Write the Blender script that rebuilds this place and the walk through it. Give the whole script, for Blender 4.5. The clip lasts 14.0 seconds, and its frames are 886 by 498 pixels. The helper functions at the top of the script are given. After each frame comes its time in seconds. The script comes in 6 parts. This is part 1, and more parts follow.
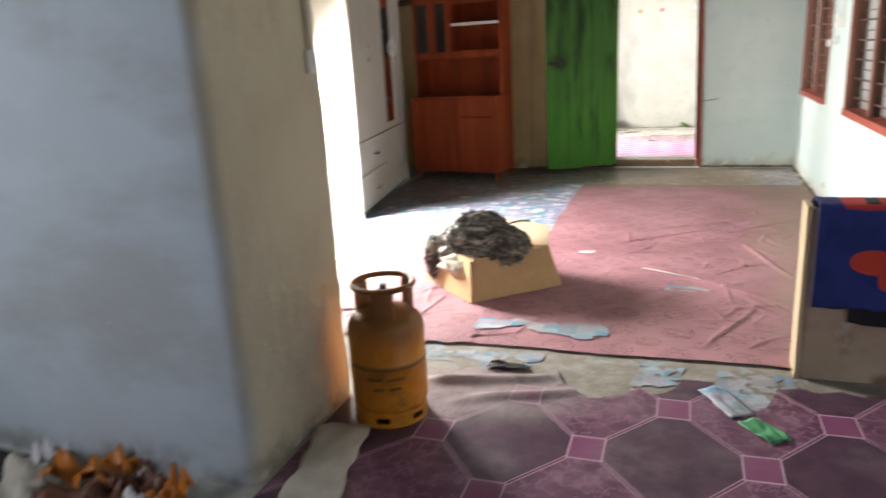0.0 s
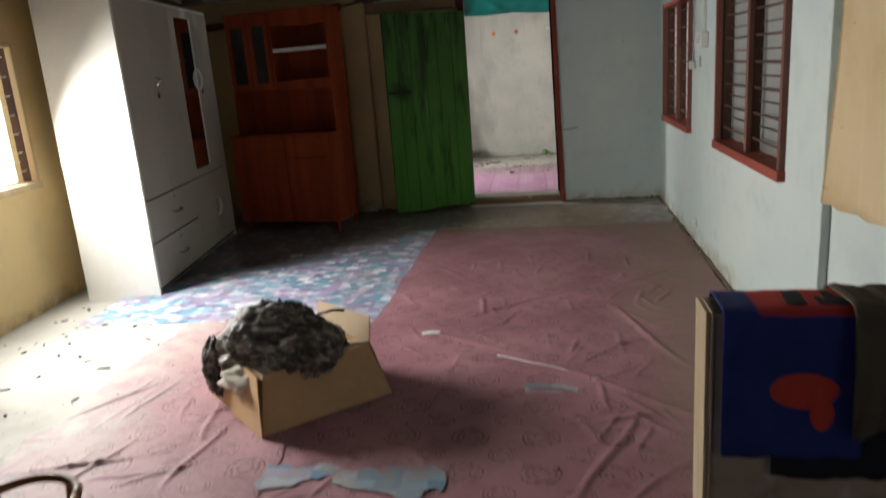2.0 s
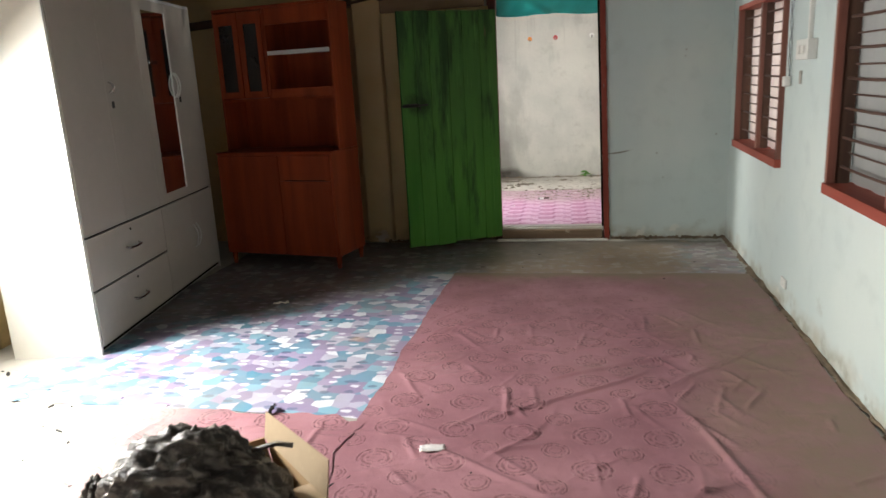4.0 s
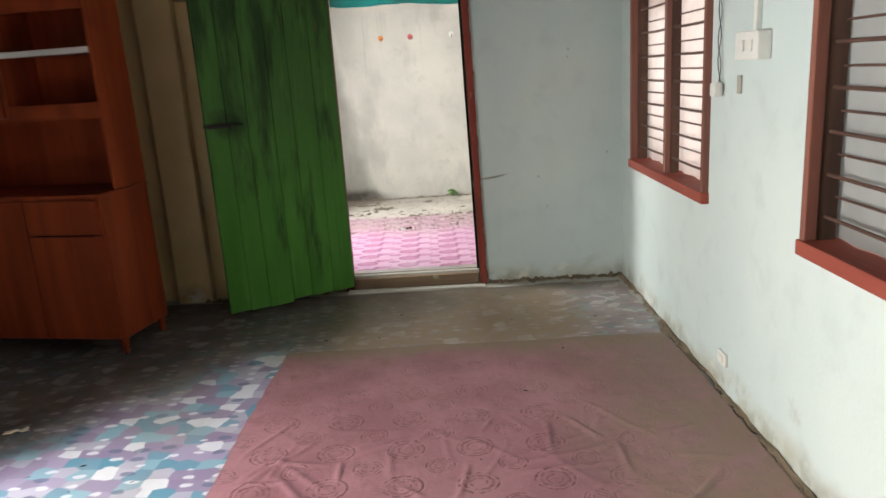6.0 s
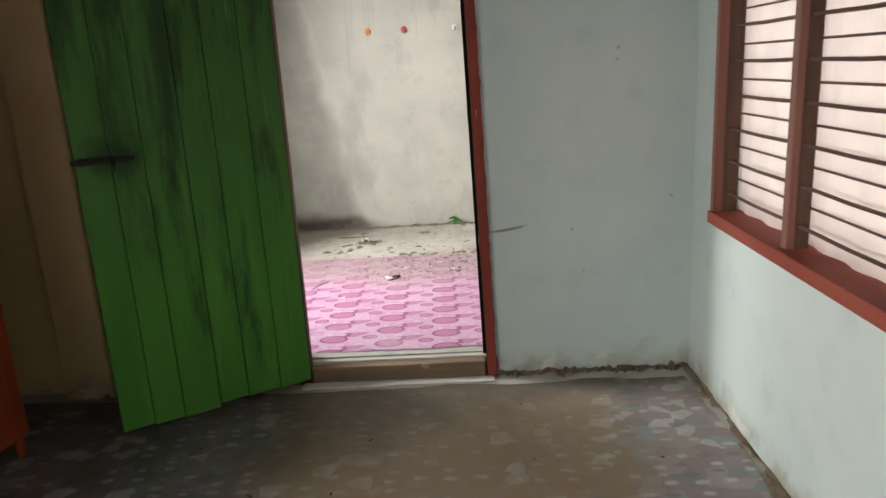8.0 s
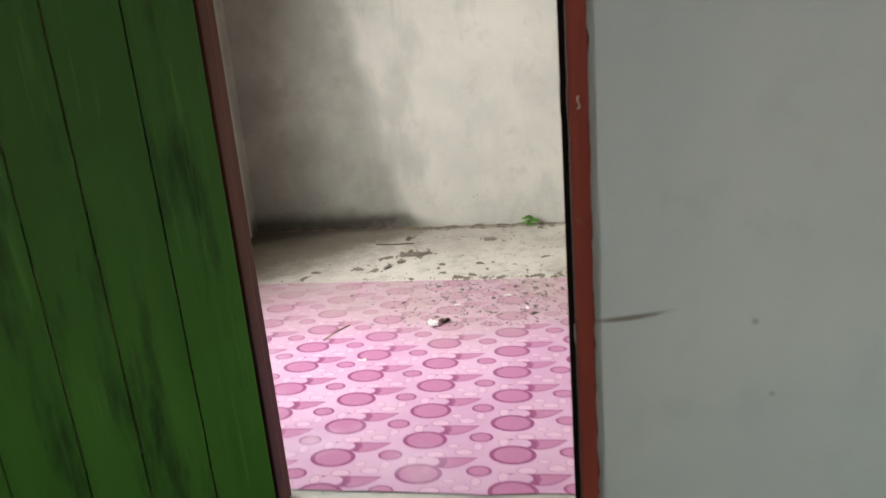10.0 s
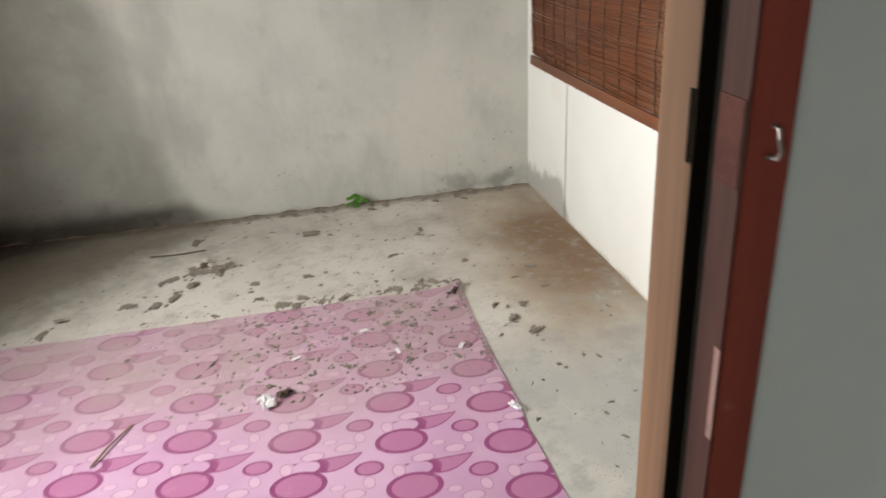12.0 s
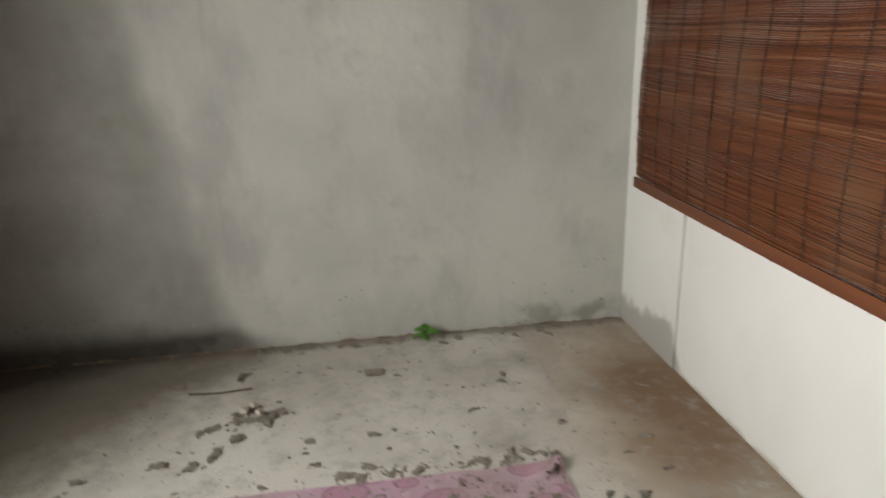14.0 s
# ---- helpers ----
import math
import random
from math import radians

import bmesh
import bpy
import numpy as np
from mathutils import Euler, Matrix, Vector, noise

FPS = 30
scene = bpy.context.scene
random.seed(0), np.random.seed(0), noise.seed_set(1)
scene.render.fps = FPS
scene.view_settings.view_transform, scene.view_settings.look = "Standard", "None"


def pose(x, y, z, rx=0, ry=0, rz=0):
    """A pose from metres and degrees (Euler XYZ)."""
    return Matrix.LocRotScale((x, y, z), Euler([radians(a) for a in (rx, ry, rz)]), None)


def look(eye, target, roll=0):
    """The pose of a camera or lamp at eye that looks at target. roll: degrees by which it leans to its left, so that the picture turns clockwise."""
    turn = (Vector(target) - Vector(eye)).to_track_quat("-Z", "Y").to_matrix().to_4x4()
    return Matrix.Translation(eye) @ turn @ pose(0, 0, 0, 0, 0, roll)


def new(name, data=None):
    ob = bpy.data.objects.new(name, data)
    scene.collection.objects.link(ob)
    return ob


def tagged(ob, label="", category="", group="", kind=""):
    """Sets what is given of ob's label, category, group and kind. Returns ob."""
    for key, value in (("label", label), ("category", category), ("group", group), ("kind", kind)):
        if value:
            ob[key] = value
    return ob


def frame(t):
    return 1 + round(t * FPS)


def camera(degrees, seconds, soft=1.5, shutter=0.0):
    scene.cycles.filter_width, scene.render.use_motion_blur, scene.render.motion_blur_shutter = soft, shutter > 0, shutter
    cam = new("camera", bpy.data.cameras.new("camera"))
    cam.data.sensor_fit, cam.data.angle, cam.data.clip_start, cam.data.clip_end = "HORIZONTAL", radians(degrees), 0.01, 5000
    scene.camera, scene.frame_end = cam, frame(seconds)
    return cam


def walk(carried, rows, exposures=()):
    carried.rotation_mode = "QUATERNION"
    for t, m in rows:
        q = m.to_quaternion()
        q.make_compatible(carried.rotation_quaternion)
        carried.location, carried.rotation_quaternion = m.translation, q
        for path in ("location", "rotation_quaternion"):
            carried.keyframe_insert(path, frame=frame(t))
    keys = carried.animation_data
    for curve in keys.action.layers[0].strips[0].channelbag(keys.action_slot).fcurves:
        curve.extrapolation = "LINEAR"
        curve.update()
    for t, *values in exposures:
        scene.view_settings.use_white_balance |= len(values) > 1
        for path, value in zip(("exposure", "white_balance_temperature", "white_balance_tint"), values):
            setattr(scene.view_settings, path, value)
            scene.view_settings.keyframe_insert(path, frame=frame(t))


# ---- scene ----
cam = camera(64.2, 14.0, shutter=0.5)

PATH = [
    (0, (-0.14, -8.284, 1.374), (-0.782, -6.467, 0.839), -3.2),
    (0.5, (-0.188, -8.012, 1.36), (-0.522, -6.106, 0.855), -4.3),
    (0.8, (-0.175, -7.843, 1.356), (-0.39, -5.91, 0.887), -3.7),
    (1, (-0.133, -7.765, 1.359), (-0.38, -5.836, 0.891), -3.0),
    (1.5, (-0.042, -7.443, 1.352), (-0.376, -5.552, 0.791), -2.9),
    (2, (-0.056, -7.117, 1.385), (-0.381, -5.206, 0.892), -4.3),
    (2.2, (-0.078, -7.027, 1.39), (-0.413, -5.1, 0.97), -4.1),
    (4.3, (-0.154, -5.816, 1.411), (-0.596, -3.925, 0.931), -2.5),
    (4.5, (-0.12, -5.69, 1.422), (-0.638, -3.818, 0.945), -1.9),
    (5, (-0.114, -5.383, 1.423), (-0.566, -3.486, 0.978), -1.1),
    (5.5, (-0.2, -5.007, 1.443), (-0.519, -3.069, 1.067), -5.5),
    (6, (-0.167, -4.659, 1.42), (-0.211, -2.719, 0.936), -3.7),
    (6.5, (-0.048, -4.238, 1.439), (-0.174, -2.309, 0.927), -2.3),
    (7, (-0.091, -3.876, 1.449), (-0.189, -1.904, 1.126), -0.5),
    (7.2, (-0.129, -3.758, 1.486), (-0.171, -1.793, 1.115), -2.8),
    (9.3, (-0.009, -2.162, 1.452), (-0.151, -0.242, 0.913), -2.4),
    (9.5, (-0.001, -2.003, 1.455), (-0.237, -0.093, 0.91), -2.3),
    (10, (-0.122, -1.668, 1.459), (-0.399, 0.217, 0.852), -4.2),
    (10.5, (-0.212, -1.34, 1.473), (-0.35, 0.562, 0.87), -5.6),
    (11, (-0.199, -1.004, 1.455), (-0.422, 0.865, 0.778), -1.4),
    (11.5, (-0.29, -0.795, 1.438), (-0.378, 1.063, 0.702), 0.4),
    (12, (-0.417, -0.538, 1.45), (-0.078, 1.248, 0.615), -3.1),
    (12.5, (-0.471, -0.421, 1.454), (-0.037, 1.364, 0.665), -2.6),
    (13, (-0.428, -0.233, 1.421), (0.017, 1.548, 0.629), -2.1),
    (13.5, (-0.457, -0.081, 1.45), (-0.071, 1.749, 0.743), -0.1),
    (14, (-0.539, 0.027, 1.496), (-0.265, 1.912, 0.888), -1.5),
]
walk(cam, [(t, look(eye, target, roll)) for t, eye, target, roll in PATH],
     ((0, 0.95), (0.5, 0.1), (1.0, -0.4), (1.5, -0.8), (2.2, -0.75), (4.3, -0.05), (5.0, 0.1), (5.5, 0.32), (6.5, 0.2), (7.2, 0.15), (9.5, -0.08), (10.0, 0.05), (11.0, -0.1), (11.5, -0.15), (12.0, -0.36), (12.5, -0.6), (13.2, -0.84), (14.0, -0.88)))

# ---- world, sun and window light ----
world = bpy.data.worlds.new("sky")
scene.world = world
world.use_nodes = True
wn = world.node_tree.nodes
sky = wn.new("ShaderNodeTexSky")
sky.sky_type, sky.sun_disc = "NISHITA", False
sky.sun_elevation, sky.sun_rotation = radians(58), radians(53)
wn["Background"].inputs["Strength"].default_value = 0.09
world.node_tree.links.new(sky.outputs[0], wn["Background"].inputs["Color"])


def lamp(name, kind, m, energy, colour, **more):
    data = bpy.data.lights.new(name, kind)
    data.energy, data.color = energy, colour
    for key, value in more.items():
        if key == "size":
            data.shape, data.size, data.size_y = "RECTANGLE", value[0], value[1]
        if key == "spread":
            data.spread = radians(value)
        if key == "angle":
            data.angle = radians(value)
    ob = new(name, data)
    ob.matrix_world = m
    return ob


lamp("sun", "SUN", look((12, 9, 24), (0, 0, 0)), 1.4, (1, 0.96, 0.9), angle=14)
# sky light in the openings: hall window, back room window, kitchen doorway
lamp("window_light_hall", "AREA", look((-3.45, -3.5, 1.28), (-1.9, -3.75, 0.6)), 190, (1, 0.98, 0.93), size=(0.8, 0.6), spread=155)
lamp("window_light_room", "AREA", look((-2.12, 0.85, 1.5), (0.0, 1.45, 1.2)), 90, (0.98, 0.985, 0.96), size=(0.9, 1.0), spread=136)
lamp("doorway_light_kitchen", "AREA", look((2.1, -7.7, 1.4), (-1.6, -6.6, 1.4)), 5.5, (0.95, 0.95, 1), size=(1.0, 1.7))
# added fill to brighten the kitchen wall; its window is made up
lamp("window_light_kitchen", "AREA", look((-3.25, -8.2, 1.5), (-1.9, -6.9, 1.1)), 14, (0.88, 0.92, 1), size=(1.0, 0.9))

# ---- materials ----
class V:
    """A value in a node tree, with arithmetic."""

    def __init__(self, tree, socket):
        self.tree, self.socket = tree, socket

    def op(self, kind, *others):
        node = self.tree.nodes.new("ShaderNodeMath")
        node.operation = kind
        for slot, value in zip(node.inputs, (self, *others)):
            if isinstance(value, V):
                self.tree.links.new(value.socket, slot)
            else:
                slot.default_value = value
        return V(self.tree, node.outputs[0])

    def __add__(self, o): return self.op("ADD", o)
    def __sub__(self, o): return self.op("SUBTRACT", o)
    def __mul__(self, o): return self.op("MULTIPLY", o)
    def __rsub__(self, o): return (self * -1.0).op("ADD", o)
    def floor(self): return self.op("FLOOR")
    def fract(self): return self.op("FRACT")
    def absolute(self): return self.op("ABSOLUTE")
    def root(self): return self.op("SQRT")
    def low(self, o): return self.op("MINIMUM", o)
    def high(self, o): return self.op("MAXIMUM", o)

    def step(self, a, b):
        """0 below a, 1 above b, smooth between; falls where a > b."""
        node = self.tree.nodes.new("ShaderNodeMapRange")
        node.interpolation_type = "SMOOTHSTEP"
        node.inputs[1].default_value, node.inputs[2].default_value = min(a, b), max(a, b)
        node.inputs[3].default_value, node.inputs[4].default_value = (0, 1) if a < b else (1, 0)
        self.tree.links.new(self.socket, node.inputs[0])
        return V(self.tree, node.outputs[0])


class Paint:
    """A procedural material in the making: object coordinates, noises, mixes, then finish()."""

    def __init__(self, name):
        self.m = bpy.data.materials.new(name)
        self.m.use_nodes = True
        self.t = self.m.node_tree
        self.b = self.t.nodes["Principled BSDF"]
        self.at = self.t.nodes.new("ShaderNodeTexCoord").outputs["Object"]
        split = self.t.nodes.new("ShaderNodeSeparateXYZ")
        self.t.links.new(self.at, split.inputs[0])
        self.x, self.y, self.z = [V(self.t, s) for s in split.outputs]

    def stretch(self, sx, sy, sz, turn=0):
        node = self.t.nodes.new("ShaderNodeMapping")
        node.inputs["Scale"].default_value = (sx, sy, sz)
        node.inputs["Rotation"].default_value = (0, 0, radians(turn))
        self.t.links.new(self.at, node.inputs[0])
        return node.outputs[0]

    def noise(self, scale, detail=4, vec=None, rough=0.55):
        node = self.t.nodes.new("ShaderNodeTexNoise")
        node.inputs["Scale"].default_value, node.inputs["Detail"].default_value = scale, detail
        node.inputs["Roughness"].default_value = rough
        self.t.links.new(vec or self.at, node.inputs["Vector"])
        return V(self.t, node.outputs["Fac"])

    def cells(self, scale, feature="F1", vec=None, out="Distance"):
        node = self.t.nodes.new("ShaderNodeTexVoronoi")
        node.feature = feature
        node.inputs["Scale"].default_value = scale
        self.t.links.new(vec or self.at, node.inputs["Vector"])
        return V(self.t, node.outputs[out])

    def random(self):
        return V(self.t, self.t.nodes.new("ShaderNodeObjectInfo").outputs["Random"])

    def mix(self, a, b, f):
        node = self.t.nodes.new("ShaderNodeMix")
        node.data_type = "RGBA"
        for slot, value in ((node.inputs[6], a), (node.inputs[7], b)):
            if isinstance(value, tuple):
                slot.default_value = (*value, 1)
            else:
                self.t.links.new(value, slot)
        if isinstance(f, V):
            self.t.links.new(f.socket, node.inputs[0])
        else:
            node.inputs[0].default_value = f
        return node.outputs[2]

    def finish(self, colour, rough=0.8, metal=0.0, bump=None, depth=0.002, strength=0.6, coat=0.0, spec=0.5):
        b = self.b
        if isinstance(colour, tuple):
            b.inputs["Base Color"].default_value = (*colour, 1)
        else:
            self.t.links.new(colour, b.inputs["Base Color"])
        if isinstance(rough, V):
            self.t.links.new(rough.socket, b.inputs["Roughness"])
        else:
            b.inputs["Roughness"].default_value = rough
        b.inputs["Metallic"].default_value = metal
        b.inputs["Coat Weight"].default_value = coat
        b.inputs["Specular IOR Level"].default_value = spec
        if bump is not None:
            node = self.t.nodes.new("ShaderNodeBump")
            node.inputs["Distance"].default_value, node.inputs["Strength"].default_value = depth, strength
            self.t.links.new(bump.socket, node.inputs["Height"])
            self.t.links.new(node.outputs[0], b.inputs["Normal"])
        return self.m


def ellipse(u, v, cu, cv, ru, rv, turn=0.0):
    """Normalised distance from the middle of an ellipse: 1 on its rim."""
    a, b = u - cu, v - cv
    if turn:
        ct, st = math.cos(radians(turn)), math.sin(radians(turn))
        a, b = a * ct + b * st, b * ct - a * st
    return ((a * (1 / ru)).op("POWER", 2) + (b * (1 / rv)).op("POWER", 2)).root()


def plain(name, colour, rough=0.6, metal=0.0, vary=0.25, scale=14.0, depth=0.0008, **more):
    """One colour with two scales of variation and a fine relief."""
    p = Paint(name)
    dark = tuple(c * (1 - vary) for c in colour)
    c = p.mix(dark, colour, p.noise(scale * 0.25, 3).step(0.3, 0.7))
    c = p.mix(c, tuple(min(1, k * (1 + vary * 0.6)) for k in colour), p.noise(scale * 3, 5).step(0.45, 0.8) * 0.6)
    return p.finish(c, rough, metal, p.noise(scale * 8, 5), depth, 0.5, **more)


def make_wall_paint(name, colour, patch, dirt, scuff=False):
    """Old matt wall paint: cloudy, with stains, smears and rough plaster under it."""
    p = Paint(name)
    c = p.mix(colour, patch, p.noise(0.9, 4).step(0.42, 0.68))
    c = p.mix(c, tuple(k * 0.88 for k in colour), p.noise(5.5, 6).step(0.5, 0.75) * 0.6)
    c = p.mix(c, dirt, p.noise(2.2, 8, rough=0.7).step(0.63, 0.78) * 0.45)
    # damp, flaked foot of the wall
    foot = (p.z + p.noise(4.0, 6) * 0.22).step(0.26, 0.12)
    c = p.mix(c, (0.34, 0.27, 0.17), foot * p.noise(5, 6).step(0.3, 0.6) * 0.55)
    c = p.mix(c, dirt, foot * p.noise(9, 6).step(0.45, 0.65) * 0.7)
    c = p.mix(c, (0.62, 0.6, 0.53), (p.z + p.noise(5, 6) * 0.3).step(0.34, 0.2) * p.noise(6, 6).step(0.6, 0.66) * 0.7)
    if scuff:
        # swing mark of the door bolt beside the frame
        arc = ellipse(p.x, p.z - (p.x * p.x) * 0.55, 0.09, 0.722, 0.13, 0.011, 2) + p.noise(30, 3) * 0.25
        c = p.mix(c, (0.16, 0.13, 0.1), arc.step(1.1, 0.4) * p.y.step(-0.02, -0.01) * 0.85)
        c = p.mix(c, (0.2, 0.18, 0.15), p.cells(5.5).step(0.07, 0.03) * p.y.step(-0.02, -0.01) * 0.5)
    return p.finish(c, 0.75, 0, p.noise(3, 3) * 1.5 + p.noise(60, 4) * 0.3, 0.006, 0.5)


def make_board(name, colour, patch, dirt):
    """Chalky white board: faint clouds, scuffs, a grey damp corner and a soiled foot."""
    p = Paint(name)
    c = p.mix(colour, patch, p.noise(1.3, 4).step(0.42, 0.68))
    c = p.mix(c, (0.62, 0.56, 0.47), p.noise(3.5, 7, rough=0.7).step(0.55, 0.75) * 0.35)
    damp = (p.z + p.noise(4.5, 6) * 0.4 - p.y.step(2.4, 2.6) * 0.17).step(0.34, 0.26)
    c = p.mix(c, (0.33, 0.31, 0.28), damp * p.y.step(2.35, 2.5) * 0.85)
    foot = (p.z + p.noise(8, 6) * 0.06).step(0.155, 0.125)
    c = p.mix(c, (0.34, 0.28, 0.21), foot * 0.75)
    c = p.mix(c, (0.3, 0.24, 0.18), p.cells(9).step(0.045, 0.02) * p.noise(2.5, 2).step(0.5, 0.6) * 0.7)
    return p.finish(c, 0.7, 0, p.noise(3, 3) + p.noise(45, 4) * 0.3, 0.005, 0.5)


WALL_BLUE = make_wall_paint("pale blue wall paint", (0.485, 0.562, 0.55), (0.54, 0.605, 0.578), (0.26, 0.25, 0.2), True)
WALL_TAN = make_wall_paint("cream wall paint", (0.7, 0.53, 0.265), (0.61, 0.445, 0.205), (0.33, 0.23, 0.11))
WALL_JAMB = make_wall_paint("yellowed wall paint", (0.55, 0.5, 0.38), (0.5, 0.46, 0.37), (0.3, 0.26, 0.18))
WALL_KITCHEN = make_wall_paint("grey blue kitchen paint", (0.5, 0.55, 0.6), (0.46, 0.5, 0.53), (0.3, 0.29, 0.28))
WALL_WHITE = make_board("chalky white board", (0.72, 0.705, 0.66), (0.68, 0.665, 0.62), (0.5, 0.44, 0.36))


def make_plaster():
    p = Paint("bare cement plaster")
    c = p.mix((0.485, 0.472, 0.42), (0.405, 0.397, 0.357), p.noise(1.3, 5).step(0.36, 0.64))
    c = p.mix(c, (0.52, 0.5, 0.45), p.noise(2.4, 6, p.stretch(1, 1, 0.35)).step(0.5, 0.72) * 0.7)
    c = p.mix(c, (0.34, 0.32, 0.28), p.noise(7, 7, rough=0.7).step(0.52, 0.74) * 0.55)
    north = p.y.step(2.9, 3.0)
    # old water mark in the far corner, ragged and blotched, corner shade put into its darkness
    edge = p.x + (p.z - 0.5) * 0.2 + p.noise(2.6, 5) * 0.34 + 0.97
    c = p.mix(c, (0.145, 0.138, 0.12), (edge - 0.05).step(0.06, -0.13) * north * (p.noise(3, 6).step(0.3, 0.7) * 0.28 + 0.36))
    c = p.mix(c, (0.5, 0.48, 0.43), (edge - 0.075).absolute().step(0.05, 0.0) * north * p.noise(5, 4).step(0.4, 0.6) * 0.45)
    # trowel patches, pale scrapes and drips
    c = p.mix(c, (0.285, 0.275, 0.25), p.noise(3.1, 5, p.stretch(1, 1, 0.45)).step(0.52, 0.7) * 0.5)
    c = p.mix(c, (0.6, 0.58, 0.53), p.noise(11, 7, rough=0.75).step(0.64, 0.74) * 0.5)
    c = p.mix(c, (0.33, 0.315, 0.285), p.noise(1, 4, p.stretch(14, 14, 0.8)).step(0.56, 0.72) * p.noise(1.7, 3).step(0.45, 0.6) * 0.45)
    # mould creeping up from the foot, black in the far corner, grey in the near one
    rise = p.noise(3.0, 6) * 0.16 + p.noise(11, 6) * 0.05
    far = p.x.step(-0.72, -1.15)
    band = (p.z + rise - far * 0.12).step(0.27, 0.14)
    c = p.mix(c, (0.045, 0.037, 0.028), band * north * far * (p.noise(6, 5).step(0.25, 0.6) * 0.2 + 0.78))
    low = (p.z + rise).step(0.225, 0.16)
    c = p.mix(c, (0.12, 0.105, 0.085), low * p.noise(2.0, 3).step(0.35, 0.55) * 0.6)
    near = p.x.step(0.05, 0.45) * north
    c = p.mix(c, (0.19, 0.18, 0.16), (p.z + p.noise(4.2, 6) * 0.42).step(0.45, 0.34) * near * p.noise(9, 5).step(0.3, 0.6) * 0.75)
    specks = p.cells(26).step(0.17, 0.1) * p.noise(2.6, 3).step(0.5, 0.62) * (p.z + p.noise(2, 2) * 0.4).step(0.8, 0.4)
    c = p.mix(c, (0.13, 0.115, 0.095), specks * 0.85)
    c = p.mix(c, (0.1, 0.09, 0.075), p.cells(12).step(0.11, 0.06) * near * p.z.step(0.5, 0.3) * 0.8)
    return p.finish(c, 0.85, 0, p.noise(2.2, 4) * 1.6 + p.noise(9, 5) * 0.5 + p.noise(35, 5) * 0.35, 0.012, 0.55)


def make_cement(name, light, dark, brown):
    p = Paint(name)
    c = p.mix(dark, light, p.noise(1.6, 5).step(0.35, 0.62))
    c = p.mix(c, brown, p.noise(1.1, 4).step(0.56, 0.75) * 0.6)
    c = p.mix(c, dark, p.noise(12, 8, rough=0.7).step(0.55, 0.75) * 0.5)
    c = p.mix(c, (0.12, 0.1, 0.08), p.cells(34).step(0.12, 0.05) * p.noise(3.0, 3).step(0.5, 0.6) * 0.7)
    return p


def make_room_floor():
    p = make_cement("smooth cement floor", (0.5, 0.465, 0.4), (0.4, 0.37, 0.32), (0.42, 0.36, 0.27))
    base = p.mix((0.46, 0.43, 0.38), (0.58, 0.55, 0.49), p.noise(1.6, 5).step(0.35, 0.62))
    # rust-brown soak below the white board wall
    soak = (((p.x - 0.7) * 2.4).op("POWER", 2) + ((p.y - 2.2) * 1.2).op("POWER", 2)).root() + p.noise(3.2, 6) * 0.9
    base = p.mix(base, (0.3, 0.2, 0.11), (soak - 0.35).step(1.7, 0.7) * 0.6)
    base = p.mix(base, (0.17, 0.09, 0.04), soak.step(1.45, 0.65) * 0.88)
    base = p.mix(base, (0.31, 0.285, 0.25), p.noise(9, 8, rough=0.75).step(0.48, 0.68) * 0.7)
    base = p.mix(base, (0.25, 0.225, 0.19), p.noise(2.3, 6, rough=0.7).step(0.52, 0.7) * 0.55)
    base = p.mix(base, (0.56, 0.53, 0.47), p.noise(4.5, 7, rough=0.7).step(0.56, 0.72) * 0.5)
    base = p.mix(base, (0.16, 0.135, 0.105), p.cells(75).step(0.22, 0.12) * p.noise(4.0, 4).step(0.42, 0.6) * 0.7)
    base = p.mix(base, (0.12, 0.1, 0.08), p.cells(30).step(0.13, 0.06) * p.noise(3.0, 3).step(0.48, 0.6) * 0.75)
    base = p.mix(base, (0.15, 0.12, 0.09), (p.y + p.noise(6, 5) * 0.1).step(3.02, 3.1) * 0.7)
    # old damp grime in the far corner, with the corner's shade painted in
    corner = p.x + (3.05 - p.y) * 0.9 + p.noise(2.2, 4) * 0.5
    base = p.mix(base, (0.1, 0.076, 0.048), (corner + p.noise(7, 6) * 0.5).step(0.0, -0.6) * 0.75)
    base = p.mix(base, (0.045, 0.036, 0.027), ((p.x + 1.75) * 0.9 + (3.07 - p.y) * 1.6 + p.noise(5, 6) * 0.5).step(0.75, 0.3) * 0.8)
    # wet-looking grey cement at the near end
    base = p.mix(base, (0.33, 0.335, 0.325), (p.y + p.noise(2.6, 6) * 0.7 - p.x * 0.3).step(1.85, 1.55) * p.noise(3.5, 5).step(0.3, 0.55) * 0.5)
    base = p.mix(base, (0.2, 0.13, 0.075), p.cells(17).step(0.1, 0.04) * (soak - 0.4).step(1.7, 0.9) * 0.7)
    return p.finish(base, 0.7, 0, p.noise(3, 4) + p.noise(50, 5) * 0.3, 0.004, 0.5)


PLASTER = make_plaster()
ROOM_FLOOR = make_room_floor()


